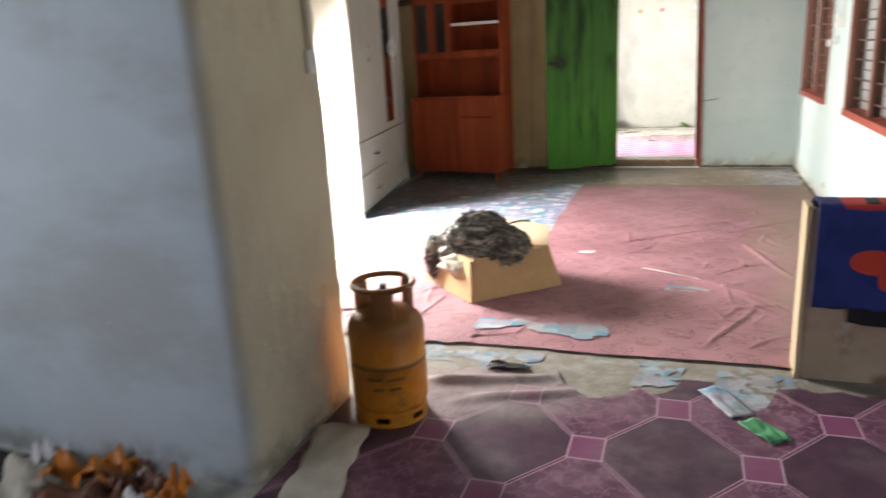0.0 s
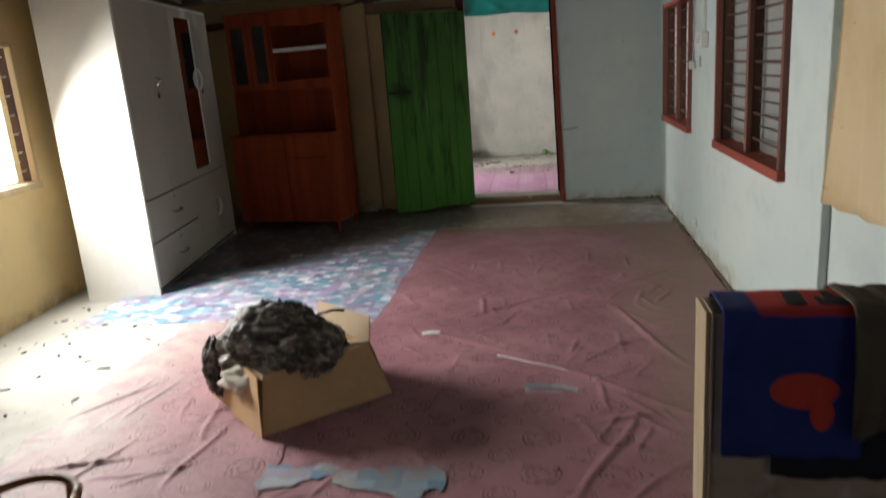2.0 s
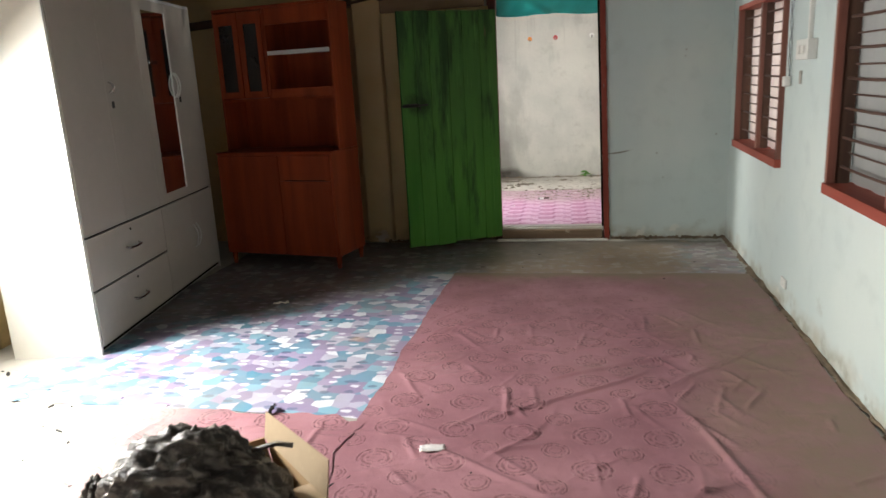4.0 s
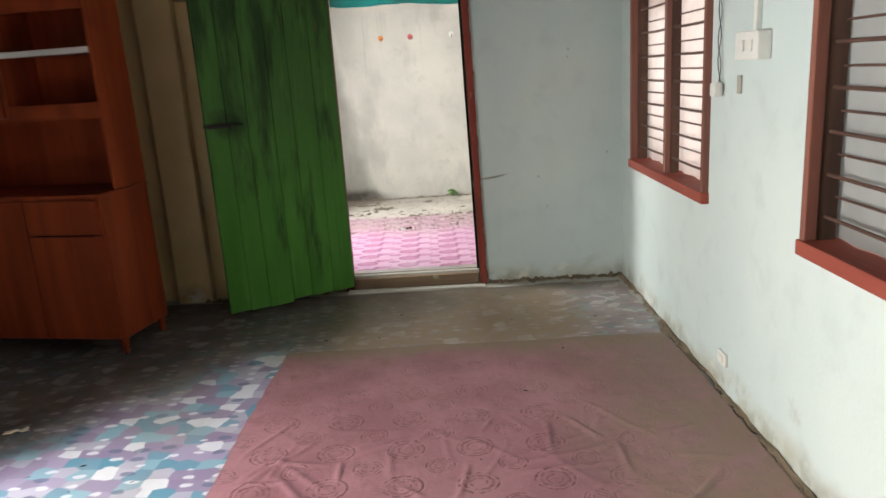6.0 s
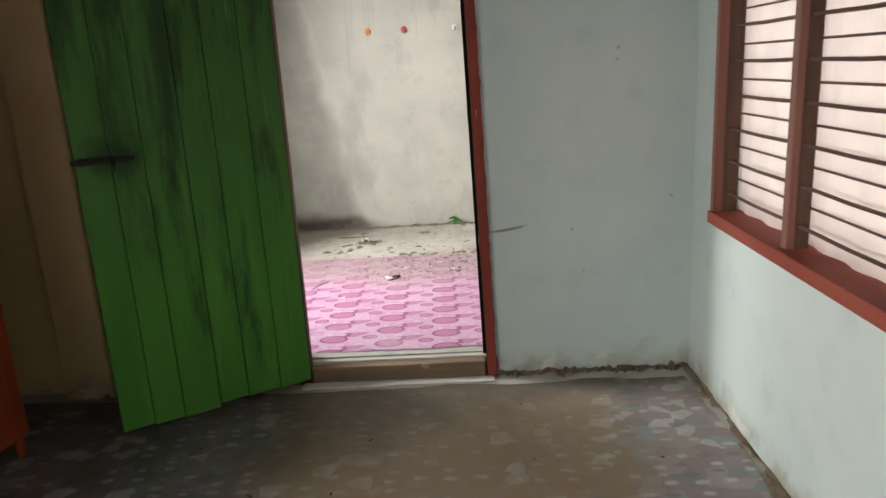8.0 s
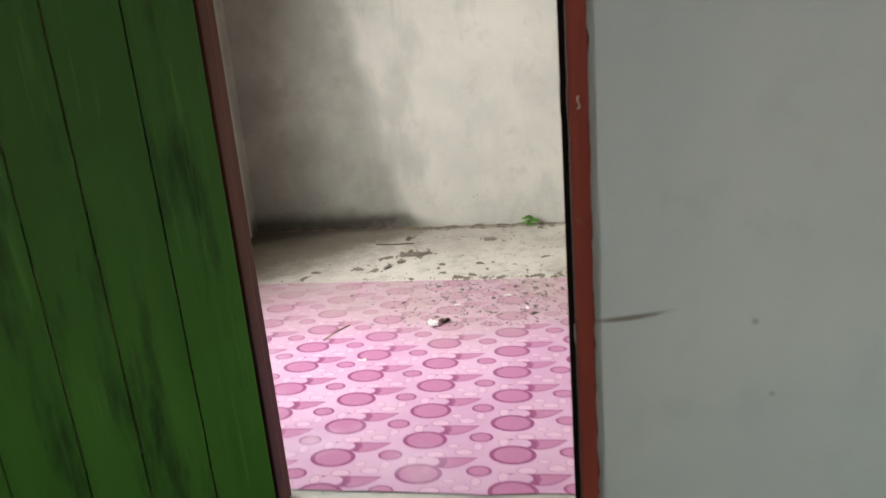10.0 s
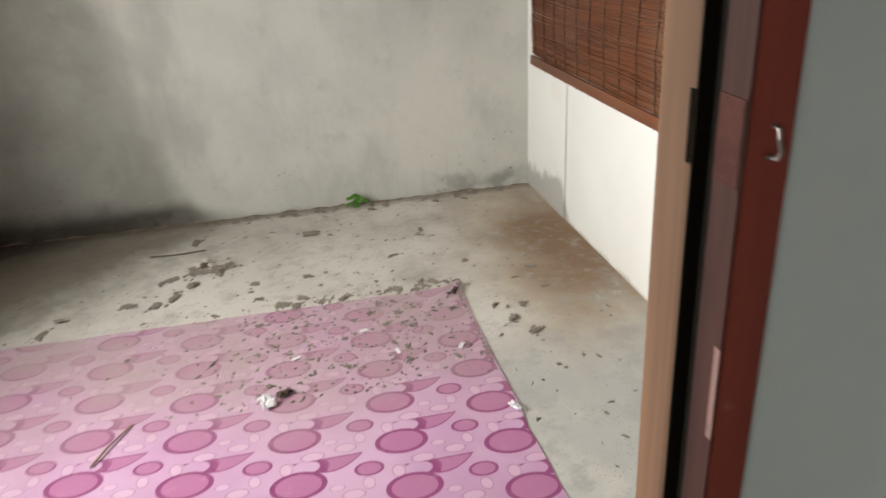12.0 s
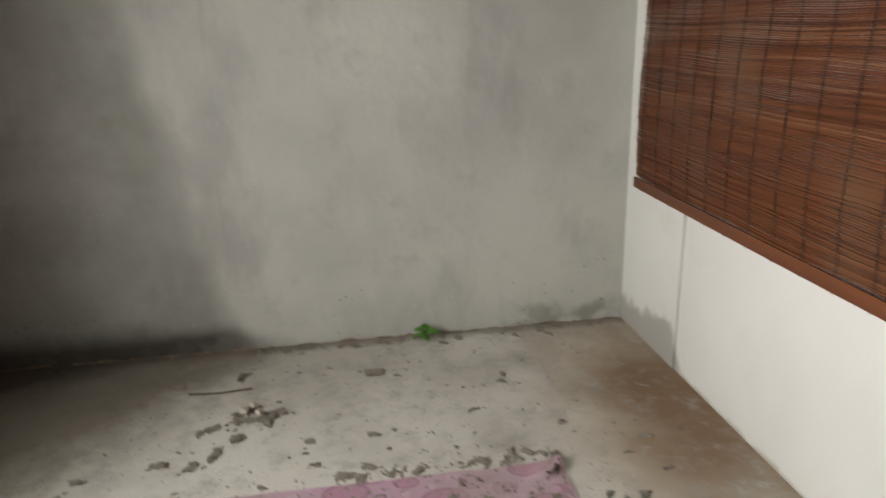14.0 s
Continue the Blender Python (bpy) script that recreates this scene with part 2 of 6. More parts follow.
def make_hall_floor():
    p = make_cement("worn cement floor", (0.46, 0.45, 0.4), (0.34, 0.33, 0.29), (0.3, 0.26, 0.2))
    base = p.mix((0.36, 0.35, 0.31), (0.47, 0.46, 0.41), p.noise(1.6, 5).step(0.35, 0.62))
    base = p.mix(base, (0.24, 0.2, 0.15), p.noise(2.5, 7, rough=0.65).step(0.56, 0.74) * 0.6)
    # trodden dirt where the sheets of hall and kitchen part
    strip = (p.y + p.noise(3, 5) * 0.12).step(-5.75, -5.5) * (p.y + p.noise(3, 5) * 0.12).step(-5.0, -5.15)
    base = p.mix(base, (0.17, 0.14, 0.115), strip * (p.noise(7, 6, rough=0.7).step(0.35, 0.6) * 0.35 + 0.55))
    base = p.mix(base, (0.3, 0.4, 0.48), strip * p.noise(5, 6, rough=0.7).step(0.56, 0.64) * 0.55)
    base = p.mix(base, (0.08, 0.07, 0.06), p.cells(14, vec=p.stretch(1, 2.4, 1, 20)).step(0.1, 0.05) * 0.8)
    return p.finish(base, 0.75, 0, p.noise(4, 4) + p.noise(50, 5) * 0.3, 0.004, 0.5)


HALL_FLOOR = make_hall_floor()


def dust_glare_mix(p, c, mask, colour=(0.36, 0.29, 0.22)):
    grain = p.noise(7, 8, rough=0.75).step(0.36, 0.6)
    patch = p.noise(2.6, 4).step(0.3, 0.62)
    return p.mix(c, colour, mask * (grain * 0.4 + patch * 0.3 + 0.25))


def make_blue_lino():
    p = Paint("pebble-print vinyl sheet")
    def mosaic(scale, sx, sy, turn, randomness):
        node = p.t.nodes.new("ShaderNodeTexVoronoi")
        node.inputs["Scale"].default_value = scale
        node.inputs["Randomness"].default_value = randomness
        bent = p.t.nodes.new("ShaderNodeVectorMath")
        p.t.links.new(p.stretch(sx, sy, 0.0, turn), bent.inputs[0])
        wob = p.t.nodes.new("ShaderNodeTexNoise")
        wob.inputs["Scale"].default_value = 10.0
        p.t.links.new(p.at, wob.inputs["Vector"])
        scaled = p.t.nodes.new("ShaderNodeVectorMath")
        scaled.operation = "SCALE"
        scaled.inputs["Scale"].default_value = 0.025
        p.t.links.new(wob.outputs["Color"], scaled.inputs[0])
        p.t.links.new(scaled.outputs[0], bent.inputs[1])
        p.t.links.new(bent.outputs[0], node.inputs["Vector"])
        split = p.t.nodes.new("ShaderNodeSeparateColor")
        p.t.links.new(node.outputs["Color"], split.inputs[0])
        return V(p.t, split.outputs[0]), V(p.t, split.outputs[1]), V(p.t, node.outputs["Distance"])
    pick, tone, far = mosaic(14.5, 0.85, 1.0, 8, 0.6)
    c = p.mix((0.36, 0.36, 0.46), (0.47, 0.45, 0.55), tone)
    for low, high, colour in ((0.0, 0.24, (0.09, 0.26, 0.37)), (0.24, 0.36, (0.2, 0.4, 0.5)), (0.36, 0.56, (0.25, 0.19, 0.32)), (0.56, 0.68, (0.33, 0.27, 0.42)), (0.9, 1.01, (0.64, 0.65, 0.7))):
        c = p.mix(c, colour, pick.step(low - 0.01, low) * pick.step(high, high - 0.01) * (tone * 0.3 + 0.68))
    pick2, tone2, far2 = mosaic(13.0, 0.7, 1.3, -4, 0.35)
    shape = far2 + p.noise(40, 2) * 0.2
    white = (pick2.step(0.55, 0.56) * shape.step(0.36, 0.31)).high(pick.step(0.9, 0.91))
    c = p.mix(c, (0.68, 0.69, 0.74), white * 0.9)
    dark = pick2.step(0.25, 0.24) * shape.step(0.42, 0.36)
    c = p.mix(c, (0.09, 0.13, 0.22), dark * 0.75)
    # trodden brown dust in front of the door, thinner by the window wall
    tread = (p.y + p.noise(1.6, 5) * 0.6).step(-1.15, -0.75) * (p.x + p.noise(2.4, 5) * 0.5).step(-0.95, -0.55)
    thin = (p.x + p.noise(2.0, 5) * 0.5).step(0.55, 1.0) * 0.35
    c = p.mix(c, (0.265, 0.185, 0.115), tread * (p.noise(16, 5).step(0.7, 0.4) * 0.2 + 0.82 - thin) * (1.0 - white * 0.12))
    # brown grime towards the cabinet, with the wardrobe's cast shadow painted into it
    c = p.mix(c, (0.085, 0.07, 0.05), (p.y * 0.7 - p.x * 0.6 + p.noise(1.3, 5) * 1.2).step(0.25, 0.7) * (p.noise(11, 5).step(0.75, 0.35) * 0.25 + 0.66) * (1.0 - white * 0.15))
    c = dust_glare_mix(p, c, p.noise(1.7, 6).step(0.45, 0.7) * 0.5, (0.28, 0.235, 0.18))
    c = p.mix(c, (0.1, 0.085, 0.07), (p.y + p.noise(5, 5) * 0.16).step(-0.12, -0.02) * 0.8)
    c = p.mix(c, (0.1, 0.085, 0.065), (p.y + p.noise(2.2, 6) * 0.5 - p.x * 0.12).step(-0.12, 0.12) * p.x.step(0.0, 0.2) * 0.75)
    c = p.mix(c, (0.4, 0.25, 0.12), (p.noise(2.3, 3)).step(0.68, 0.75) * 0.5)
    return p.finish(c, 0.42, 0, p.noise(2.5, 4) * 2 + p.noise(40, 3) * 0.1 + far * 0.15, 0.006, 0.4)


def make_red_carpet():
    p = Paint("old rose printed carpet sheet")
    c = p.mix((0.28, 0.125, 0.15), (0.375, 0.182, 0.21), p.noise(2.2, 5).step(0.35, 0.65))
    warp = p.noise(3, 2) * 0.02
    du, dv = 0.27, 0.25
    relief = None
    kept = (p.y + p.noise(1.5, 3) * 0.8).step(-1.0, -2.1) * (p.x + p.noise(2, 3) * 0.4).step(0.75, 0.3)
    for ou, ov, r in ((-0.945 - du / 2, -2.93 - dv / 2, 0.074), (-0.81 - du / 2, -3.055 - dv / 2, 0.055)):
        u = ((p.x + warp - ou) * (1 / du)).fract() * du
        v = ((p.y + warp - ov) * (1 / dv)).fract() * dv
        d = ellipse(u, v, du / 2, dv / 2, r, r * 0.92)
        rough_edge = p.noise(75, 2) * 0.22
        for rad, wide, strong in ((0.96, 0.08, 0.95), (0.7, 0.12, 0.7), (0.4, 0.07, 0.8)):
            ring = (d + rough_edge - 0.11 - rad).absolute().step(wide, wide * 0.4)
            c = p.mix(c, (0.11, 0.035, 0.045), ring * strong * (kept * 0.6 + 0.3) * p.noise(48, 2).step(0.4, 0.56))
            light = (d + rough_edge - 0.11 - rad - 0.11).absolute().step(wide * 0.6, 0.0)
            c = p.mix(c, (0.5, 0.32, 0.32), light * (kept * 0.3 + 0.05) * p.noise(30, 3).step(0.4, 0.6))
            part_ring = ring * p.noise(48, 2).step(0.4, 0.56)
            relief = part_ring if relief is None else relief + part_ring
    # mottled wear, fading, dust and grey tread marks
    c = p.mix(c, (0.2, 0.085, 0.1), p.noise(6, 6, rough=0.7).step(0.52, 0.7) * 0.5)
    c = p.mix(c, (0.44, 0.27, 0.27), p.noise(14, 7, rough=0.75).step(0.58, 0.74) * 0.4)
    # left edge paled towards cement: window glare put into the colour
    c = dust_glare_mix(p, c, (p.x + p.noise(2.2, 6) * 0.6).step(-1.35, -1.95) * 0.9, (0.42, 0.4, 0.36))
    c = p.mix(c, (0.235, 0.185, 0.125), (p.y + p.noise(1.6, 6, rough=0.65) * 0.7).step(-1.1, -0.7) * (p.noise(16, 5).step(0.7, 0.4) * 0.25 + 0.5))
    c = p.mix(c, (0.235, 0.185, 0.125), (p.y + p.noise(6, 5) * 0.3).step(-1.12, -0.97) * 0.85)
    c = dust_glare_mix(p, c, p.noise(1.2, 6).step(0.52, 0.74) * 0.35, (0.34, 0.24, 0.2))
    c = dust_glare_mix(p, c, (p.x + p.noise(1.8, 5) * 0.7).step(0.45, 1.0), (0.235, 0.165, 0.115))
    return p.finish(c, 0.62, 0, p.noise(3.5, 4) * 2 - relief * 0.12 + p.noise(13, 6, rough=0.68) * 0.9 + p.noise(45, 3) * 0.15, 0.008, 0.6)


def make_tile_lino():
    p = Paint("octagon-print vinyl sheet")
    px, py = (p.x + 0.15) * (1 / 0.57), (p.y + 5.70) * (1 / 0.70)
    u, v = px + py, py - px
    fu, fv = (u.fract() - 0.5).absolute(), (v.fract() - 0.5).absolute()
    check = ((u.floor() + v.floor()) * 0.5).fract().step(0.2, 0.3)
    marble = p.noise(7, 6, rough=0.65)
    c1 = p.mix((0.095, 0.034, 0.066), (0.19, 0.085, 0.135), marble.step(0.35, 0.7))
    c1 = p.mix(c1, (0.36, 0.2, 0.28), (p.noise(11, 5, rough=0.6) - 0.5).absolute().step(0.035, 0.0) * 0.45)
    c2 = p.mix((0.06, 0.028, 0.05), (0.1, 0.05, 0.075), marble.step(0.35, 0.7))
    c = p.mix(c2, c1, check)
    small = (fu + fv).step(0.785, 0.795)
    c = p.mix(c, (0.2, 0.06, 0.13), small)
    line = (fu + fv - 0.79).absolute().step(0.016, 0.007)
    c = p.mix(c, (0.5, 0.33, 0.4), line * 0.9)
    side = (fu.high(fv) - 0.485).absolute().step(0.008, 0.003) * (fu + fv).step(0.79, 0.78)
    c = p.mix(c, (0.42, 0.26, 0.33), side * 0.9)
    c = dust_glare_mix(p, c, p.noise(1.9, 5).step(0.48, 0.7) * 0.3, (0.34, 0.3, 0.29))
    # worn grey near the cylinder
    worn = ellipse(p.x, p.y, -0.95, -5.55, 0.6, 0.5) + p.noise(3, 5) * 0.6
    c = dust_glare_mix(p, c, worn.step(1.35, 0.9) * 0.75, (0.36, 0.32, 0.31))
    return p.finish(c, 0.4, 0, p.noise(4, 4) * 2 + line * -0.1, 0.004, 0.5)


def make_square_lino():
    p = Paint("old square-print vinyl remnant")
    u, v = (p.x + p.noise(5, 2) * 0.05) * (1 / 0.085), (p.y + p.noise(6, 2) * 0.04) * (1 / 0.06)
    node = p.t.nodes.new("ShaderNodeTexWhiteNoise")
    comb = p.t.nodes.new("ShaderNodeCombineXYZ")
    p.t.links.new(u.floor().socket, comb.inputs[0])
    p.t.links.new(v.floor().socket, comb.inputs[1])
    p.t.links.new(comb.outputs[0], node.inputs["Vector"])
    r = V(p.t, node.outputs["Value"])
    c = p.mix((0.34, 0.37, 0.42), (0.11, 0.24, 0.37), r.step(0.4, 0.45))
    c = p.mix(c, (0.22, 0.33, 0.42), r.step(0.72, 0.76))
    c = p.mix(c, (0.3, 0.29, 0.38), r.step(0.9, 0.92))
    c = p.mix(c, (0.27, 0.24, 0.22), p.noise(16, 6, rough=0.7).step(0.45, 0.6) * 0.6)
    c = dust_glare_mix(p, c, p.noise(4.2, 6).step(0.42, 0.66) * 0.9, (0.25, 0.22, 0.19))
    return p.finish(c, 0.6, 0, p.noise(6, 5), 0.004, 0.5)


def make_pink_carpet():
    p = Paint("pink oval-print vinyl sheet")
    c = p.mix((0.5, 0.285, 0.43), (0.57, 0.36, 0.5), p.noise(2.6, 4).step(0.35, 0.65))
    # printed motifs on a leaning lattice: large rimmed oval, medium oval, leaf, small rings and dots
    au, row, lean = 0.30, 0.19, 0.36
    def motif(ox, oy, ru, rv, turn=0.0):
        ux = p.x + p.y * 0.034 + (0.224 - ox)
        u = ((ux * (1 / au) + 0.5).fract() - 0.5) * au
        w = p.y - ux * lean - (0.895 + oy - ox * 0.0)
        v = ((w * (1 / row) + 0.5).fract() - 0.5) * row + u * lean
        return ellipse(u, v, 0.0, 0.0, ru, rv, turn)
    dark, mid, pale = (0.25, 0.05, 0.155), (0.43, 0.17, 0.3), (0.66, 0.45, 0.55)
    for ox, oy, ru, rv in ((0.045, 0.105, 0.032, 0.018), (-0.03, 0.07, 0.017, 0.024), (0.1, -0.035, 0.02, 0.012), (-0.115, 0.045, 0.016, 0.022), (0.14, 0.12, 0.03, 0.017)):
        ring = motif(ox, oy, ru, rv)
        c = p.mix(c, pale, ring.step(1.0, 0.95) * 0.5)
        c = p.mix(c, dark, (ring - 1.0).absolute().step(0.12, 0.05) * 0.4)
    # leaf: flat far edge, rounded near edge, hollow blunt end, point to the right
    ux = p.x + p.y * 0.034 + (0.224 - 0.112)
    la = ((ux * (1 / au) + 0.5).fract() - 0.5) * au
    lw = p.y - ux * lean - 0.961
    lb = ((lw * (1 / row) + 0.5).fract() - 0.5) * row + la * lean
    la, lb = la * (1 / 0.074), lb * (1 / 0.034)
    hollow = ((la + 1.2).op("POWER", 2) + (lb * 0.7).op("POWER", 2)).root()
    leaf = (lb - 0.7).high((la + 0.35).op("POWER", 2) * 0.95 - 1.0 - lb).high(0.55 - hollow)
    c = p.mix(c, mid, leaf.step(0.02, -0.04))
    c = p.mix(c, dark, (leaf + 0.06).absolute().step(0.11, 0.06) * 0.85)
    c = p.mix(c, dark, leaf.step(0.02, -0.04) * hollow.step(0.95, 0.8) * 0.85)
    med = motif(-0.107, 0.10, 0.042, 0.029)
    c = p.mix(c, mid, med.step(1.0, 0.94))
    c = p.mix(c, dark, (med - 0.88).absolute().step(0.13, 0.09) * 0.95)
    big = motif(0.0, 0.0, 0.077, 0.053)
    c = p.mix(c, (0.42, 0.16, 0.29), big.step(1.0, 0.95))
    c = p.mix(c, dark, (big - 0.905).absolute().step(0.11, 0.085))
    dot = motif(0.07, 0.045, 0.012, 0.011)
    c = p.mix(c, dark, dot.step(1.0, 0.9) * 0.9)
    # pale rubbed stretches, window light painted into the near left ones, then sand and dust along the far edge
    c = p.mix(c, (0.6, 0.5, 0.6), (p.noise(1.7, 4) + p.x * -0.1 + p.y * -0.16).step(0.55, 0.78) * 0.6)
    c = dust_glare_mix(p, c, (p.y + p.noise(2.2, 6) * 0.75).step(1.42, 2.05) * 0.92, (0.38, 0.285, 0.275))
    c = p.mix(c, (0.3, 0.24, 0.19), p.cells(42).step(0.2, 0.1) * (p.y + p.noise(3, 5) * 0.9).step(1.6, 2.2) * 0.6)
    c = dust_glare_mix(p, c, p.noise(30, 5).step(0.55, 0.75) * 0.25, (0.5, 0.38, 0.38))
    return p.finish(c, 0.5, 0, p.noise(4, 3) * 1.5 + p.noise(70, 3) * 0.12, 0.004, 0.4)


BLUE_LINO, RED_CARPET, TILE_LINO, SQUARE_LINO, PINK_CARPET = make_blue_lino(), make_red_carpet(), make_tile_lino(), make_square_lino(), make_pink_carpet()


def make_wood(name, light, dark, along=2, rough=0.6, wear=None, coat=0.0):
    """Wood grain that runs along one axis (0 x, 1 y, 2 z)."""
    p = Paint(name)
    s = [9.0, 9.0, 9.0]
    s[along] = 0.7
    fine = [60.0, 60.0, 60.0]
    fine[along] = 2.0
    c = p.mix(dark, light, p.noise(1.0, 4, p.stretch(*s)).step(0.32, 0.68))
    c = p.mix(c, dark, p.noise(1.0, 3, p.stretch(*fine)).step(0.5, 0.75) * 0.5)
    c = p.mix(c, tuple(k * 0.6 for k in dark), p.noise(3.2, 6).step(0.58, 0.75) * 0.5)
    if wear:
        c = p.mix(c, wear, p.noise(8, 7, rough=0.7).step(0.62, 0.72) * 0.8)
    return p.finish(c, rough, 0, p.noise(1.0, 3, p.stretch(*fine)), 0.0015, 0.5, coat=coat)


RED_FRAME = make_wood("red-brown painted timber", (0.27, 0.062, 0.042), (0.19, 0.042, 0.03), 2, 0.55, (0.3, 0.17, 0.13))
RED_FRAME_FLAT = make_wood("red-brown painted rail", (0.33, 0.09, 0.06), (0.23, 0.055, 0.04), 0, 0.55, (0.3, 0.17, 0.13))
STAINED = make_wood("dark stained jamb", (0.075, 0.035, 0.028), (0.03, 0.017, 0.014), 2, 0.6, (0.2, 0.11, 0.09))
RAW_WOOD = make_wood("bare sawn timber", (0.2, 0.105, 0.052), (0.105, 0.054, 0.027), 2, 0.85, (0.28, 0.175, 0.105))
SILL_WOOD = make_wood("worn timber sill", (0.29, 0.2, 0.125), (0.15, 0.095, 0.058), 0, 0.7, (0.5, 0.42, 0.32))
BEAM_WOOD = make_wood("old dark roof timber", (0.17, 0.1, 0.055), (0.08, 0.045, 0.025), 0, 0.75)
LINTEL_WOOD = make_wood("brown lintel timber", (0.3, 0.2, 0.11), (0.18, 0.11, 0.06), 0, 0.75)
HUTCH_WOOD = make_wood("orange-brown veneer", (0.26, 0.048, 0.015), (0.18, 0.033, 0.011), 2, 0.5, None, 0.0)
HUTCH_DARK = make_wood("dark cabinet interior", (0.1, 0.03, 0.015), (0.06, 0.018, 0.01), 2, 0.6)


def make_green():
    p = Paint("weathered green paint on boards")
    r = p.random()
    c = p.mix((0.048, 0.175, 0.026), (0.075, 0.235, 0.038), p.noise(1, 4, p.stretch(8, 8, 0.9)).step(0.3, 0.7))
    c = p.mix(c, (0.085, 0.24, 0.045), r * 0.4)
    # paint dulled and mouldy in the upper boards, in runs and blots, cleaner towards the bottom
    upper = (p.z + p.noise(3, 5) * 0.6).step(0.75, 1.7)
    c = p.mix(c, (0.05, 0.1, 0.035), upper * 0.55)
    grime = p.noise(1, 6, p.stretch(7, 7, 1.1), 0.65) + (p.z - 1.2) * 0.1
    c = p.mix(c, (0.02, 0.042, 0.018), grime.step(0.46, 0.65) * 0.85)
    c = p.mix(c, (0.018, 0.028, 0.014), p.noise(2.6, 6, p.stretch(2.4, 2.4, 0.55), 0.65).step(0.6, 0.72) * (upper * 0.5 + 0.25))
    blot = ellipse(p.x, p.z, 0.73, 1.21, 0.14, 0.12) + p.noise(9, 6, rough=0.7) * 1.2
    c = p.mix(c, (0.016, 0.024, 0.013), blot.step(1.5, 0.9) * 0.65)
    c = p.mix(c, (0.12, 0.29, 0.07), p.noise(1, 4, p.stretch(50, 50, 2.5)).step(0.6, 0.75) * 0.45)
    c = p.mix(c, (0.12, 0.1, 0.05), p.noise(1, 5, p.stretch(24, 24, 5)).step(0.68, 0.74) * 0.5)
    return p.finish(c, 0.6, 0, p.noise(1, 4, p.stretch(45, 45, 2)), 0.0025, 0.6)


GREEN = make_green()
# cream wardrobe fronts, darkened in colour for the shade they stand in
LAMINATE = plain("shaded cream laminate board", (0.44, 0.405, 0.345), 0.45, vary=0.08, scale=5, depth=0.0003)
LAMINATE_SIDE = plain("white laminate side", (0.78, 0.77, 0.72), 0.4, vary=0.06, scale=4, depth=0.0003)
GAP_BLACK = plain("black of joints and shade", (0.01, 0.008, 0.006), 0.9, vary=0.1, spec=0.05)
CHROME = plain("dull chrome", (0.6, 0.6, 0.6), 0.25, 1.0, vary=0.1, depth=0.0002)
BLACK_METAL = plain("blackened iron", (0.035, 0.03, 0.028), 0.55, 0.6, vary=0.4)
BAR_PAINT = plain("dark brown window bar", (0.11, 0.06, 0.045), 0.5, 0.2, vary=0.3)
WHITE_PLASTIC = plain("aged white plastic", (0.66, 0.66, 0.62), 0.45, vary=0.1)
WIRE = plain("dark cable sheath", (0.06, 0.06, 0.06), 0.6, vary=0.2)
CARDBOARD = plain("brown corrugated cardboard", (0.5, 0.32, 0.16), 0.8, vary=0.14, scale=8)
CARD_INNER = plain("grey cardboard liner", (0.4, 0.3, 0.19), 0.85, vary=0.14)
CLOTH_BROWN = plain("faded brown cotton cloth", (0.105, 0.08, 0.05), 0.95, vary=0.3, scale=16, depth=0.002)
CLOTH_BLACK = plain("black cotton cloth", (0.012, 0.012, 0.016), 0.95, vary=0.3, scale=16)
CLOTH_PALE = plain("pale lilac cloth bag", (0.56, 0.52, 0.58), 0.9, vary=0.15, scale=12, depth=0.002)
LEAF = plain("fresh green leaf", (0.085, 0.24, 0.02), 0.5, vary=0.35, scale=60)
MUD = plain("dried grey mud", (0.3, 0.262, 0.215), 0.95, vary=0.45, scale=30, depth=0.004)
SHELL = plain("pale broken plaster crumb", (0.6, 0.55, 0.46), 0.9, vary=0.2, scale=40)
PAPER = plain("torn white paper", (0.75, 0.72, 0.72), 0.8, vary=0.1, scale=30)
TWIG = plain("brown dry twig", (0.1, 0.066, 0.048), 0.8, vary=0.3, scale=40)
SEAM = plain("grey joint filler", (0.36, 0.34, 0.3), 0.9, vary=0.3, scale=20)
CEMENT_SILL = plain("pale cement threshold", (0.55, 0.53, 0.48), 0.85, vary=0.15, scale=12, depth=0.002)
GROUND = plain("trodden earth", (0.22, 0.17, 0.11), 0.95, vary=0.4, scale=3, depth=0.02)
ORANGE_FILM = plain("orange plastic wrapper", (0.62, 0.2, 0.02), 0.35, vary=0.3, scale=12)
BROWN_FILM = plain("brown food wrapper", (0.2, 0.07, 0.03), 0.4, vary=0.5, scale=16)
GREEN_FILM = plain("mint green plastic scrap", (0.08, 0.32, 0.14), 0.5, vary=0.25, scale=20)
MATT_BLACK = plain("matt black", (0.02, 0.018, 0.016), 0.9, vary=0.4, scale=20, depth=0.004)
HOOK_ORANGE = plain("orange plastic rosette", (0.75, 0.27, 0.06), 0.4, vary=0.1)
HOOK_RED = plain("red plastic rosette", (0.55, 0.09, 0.1), 0.4, vary=0.1)


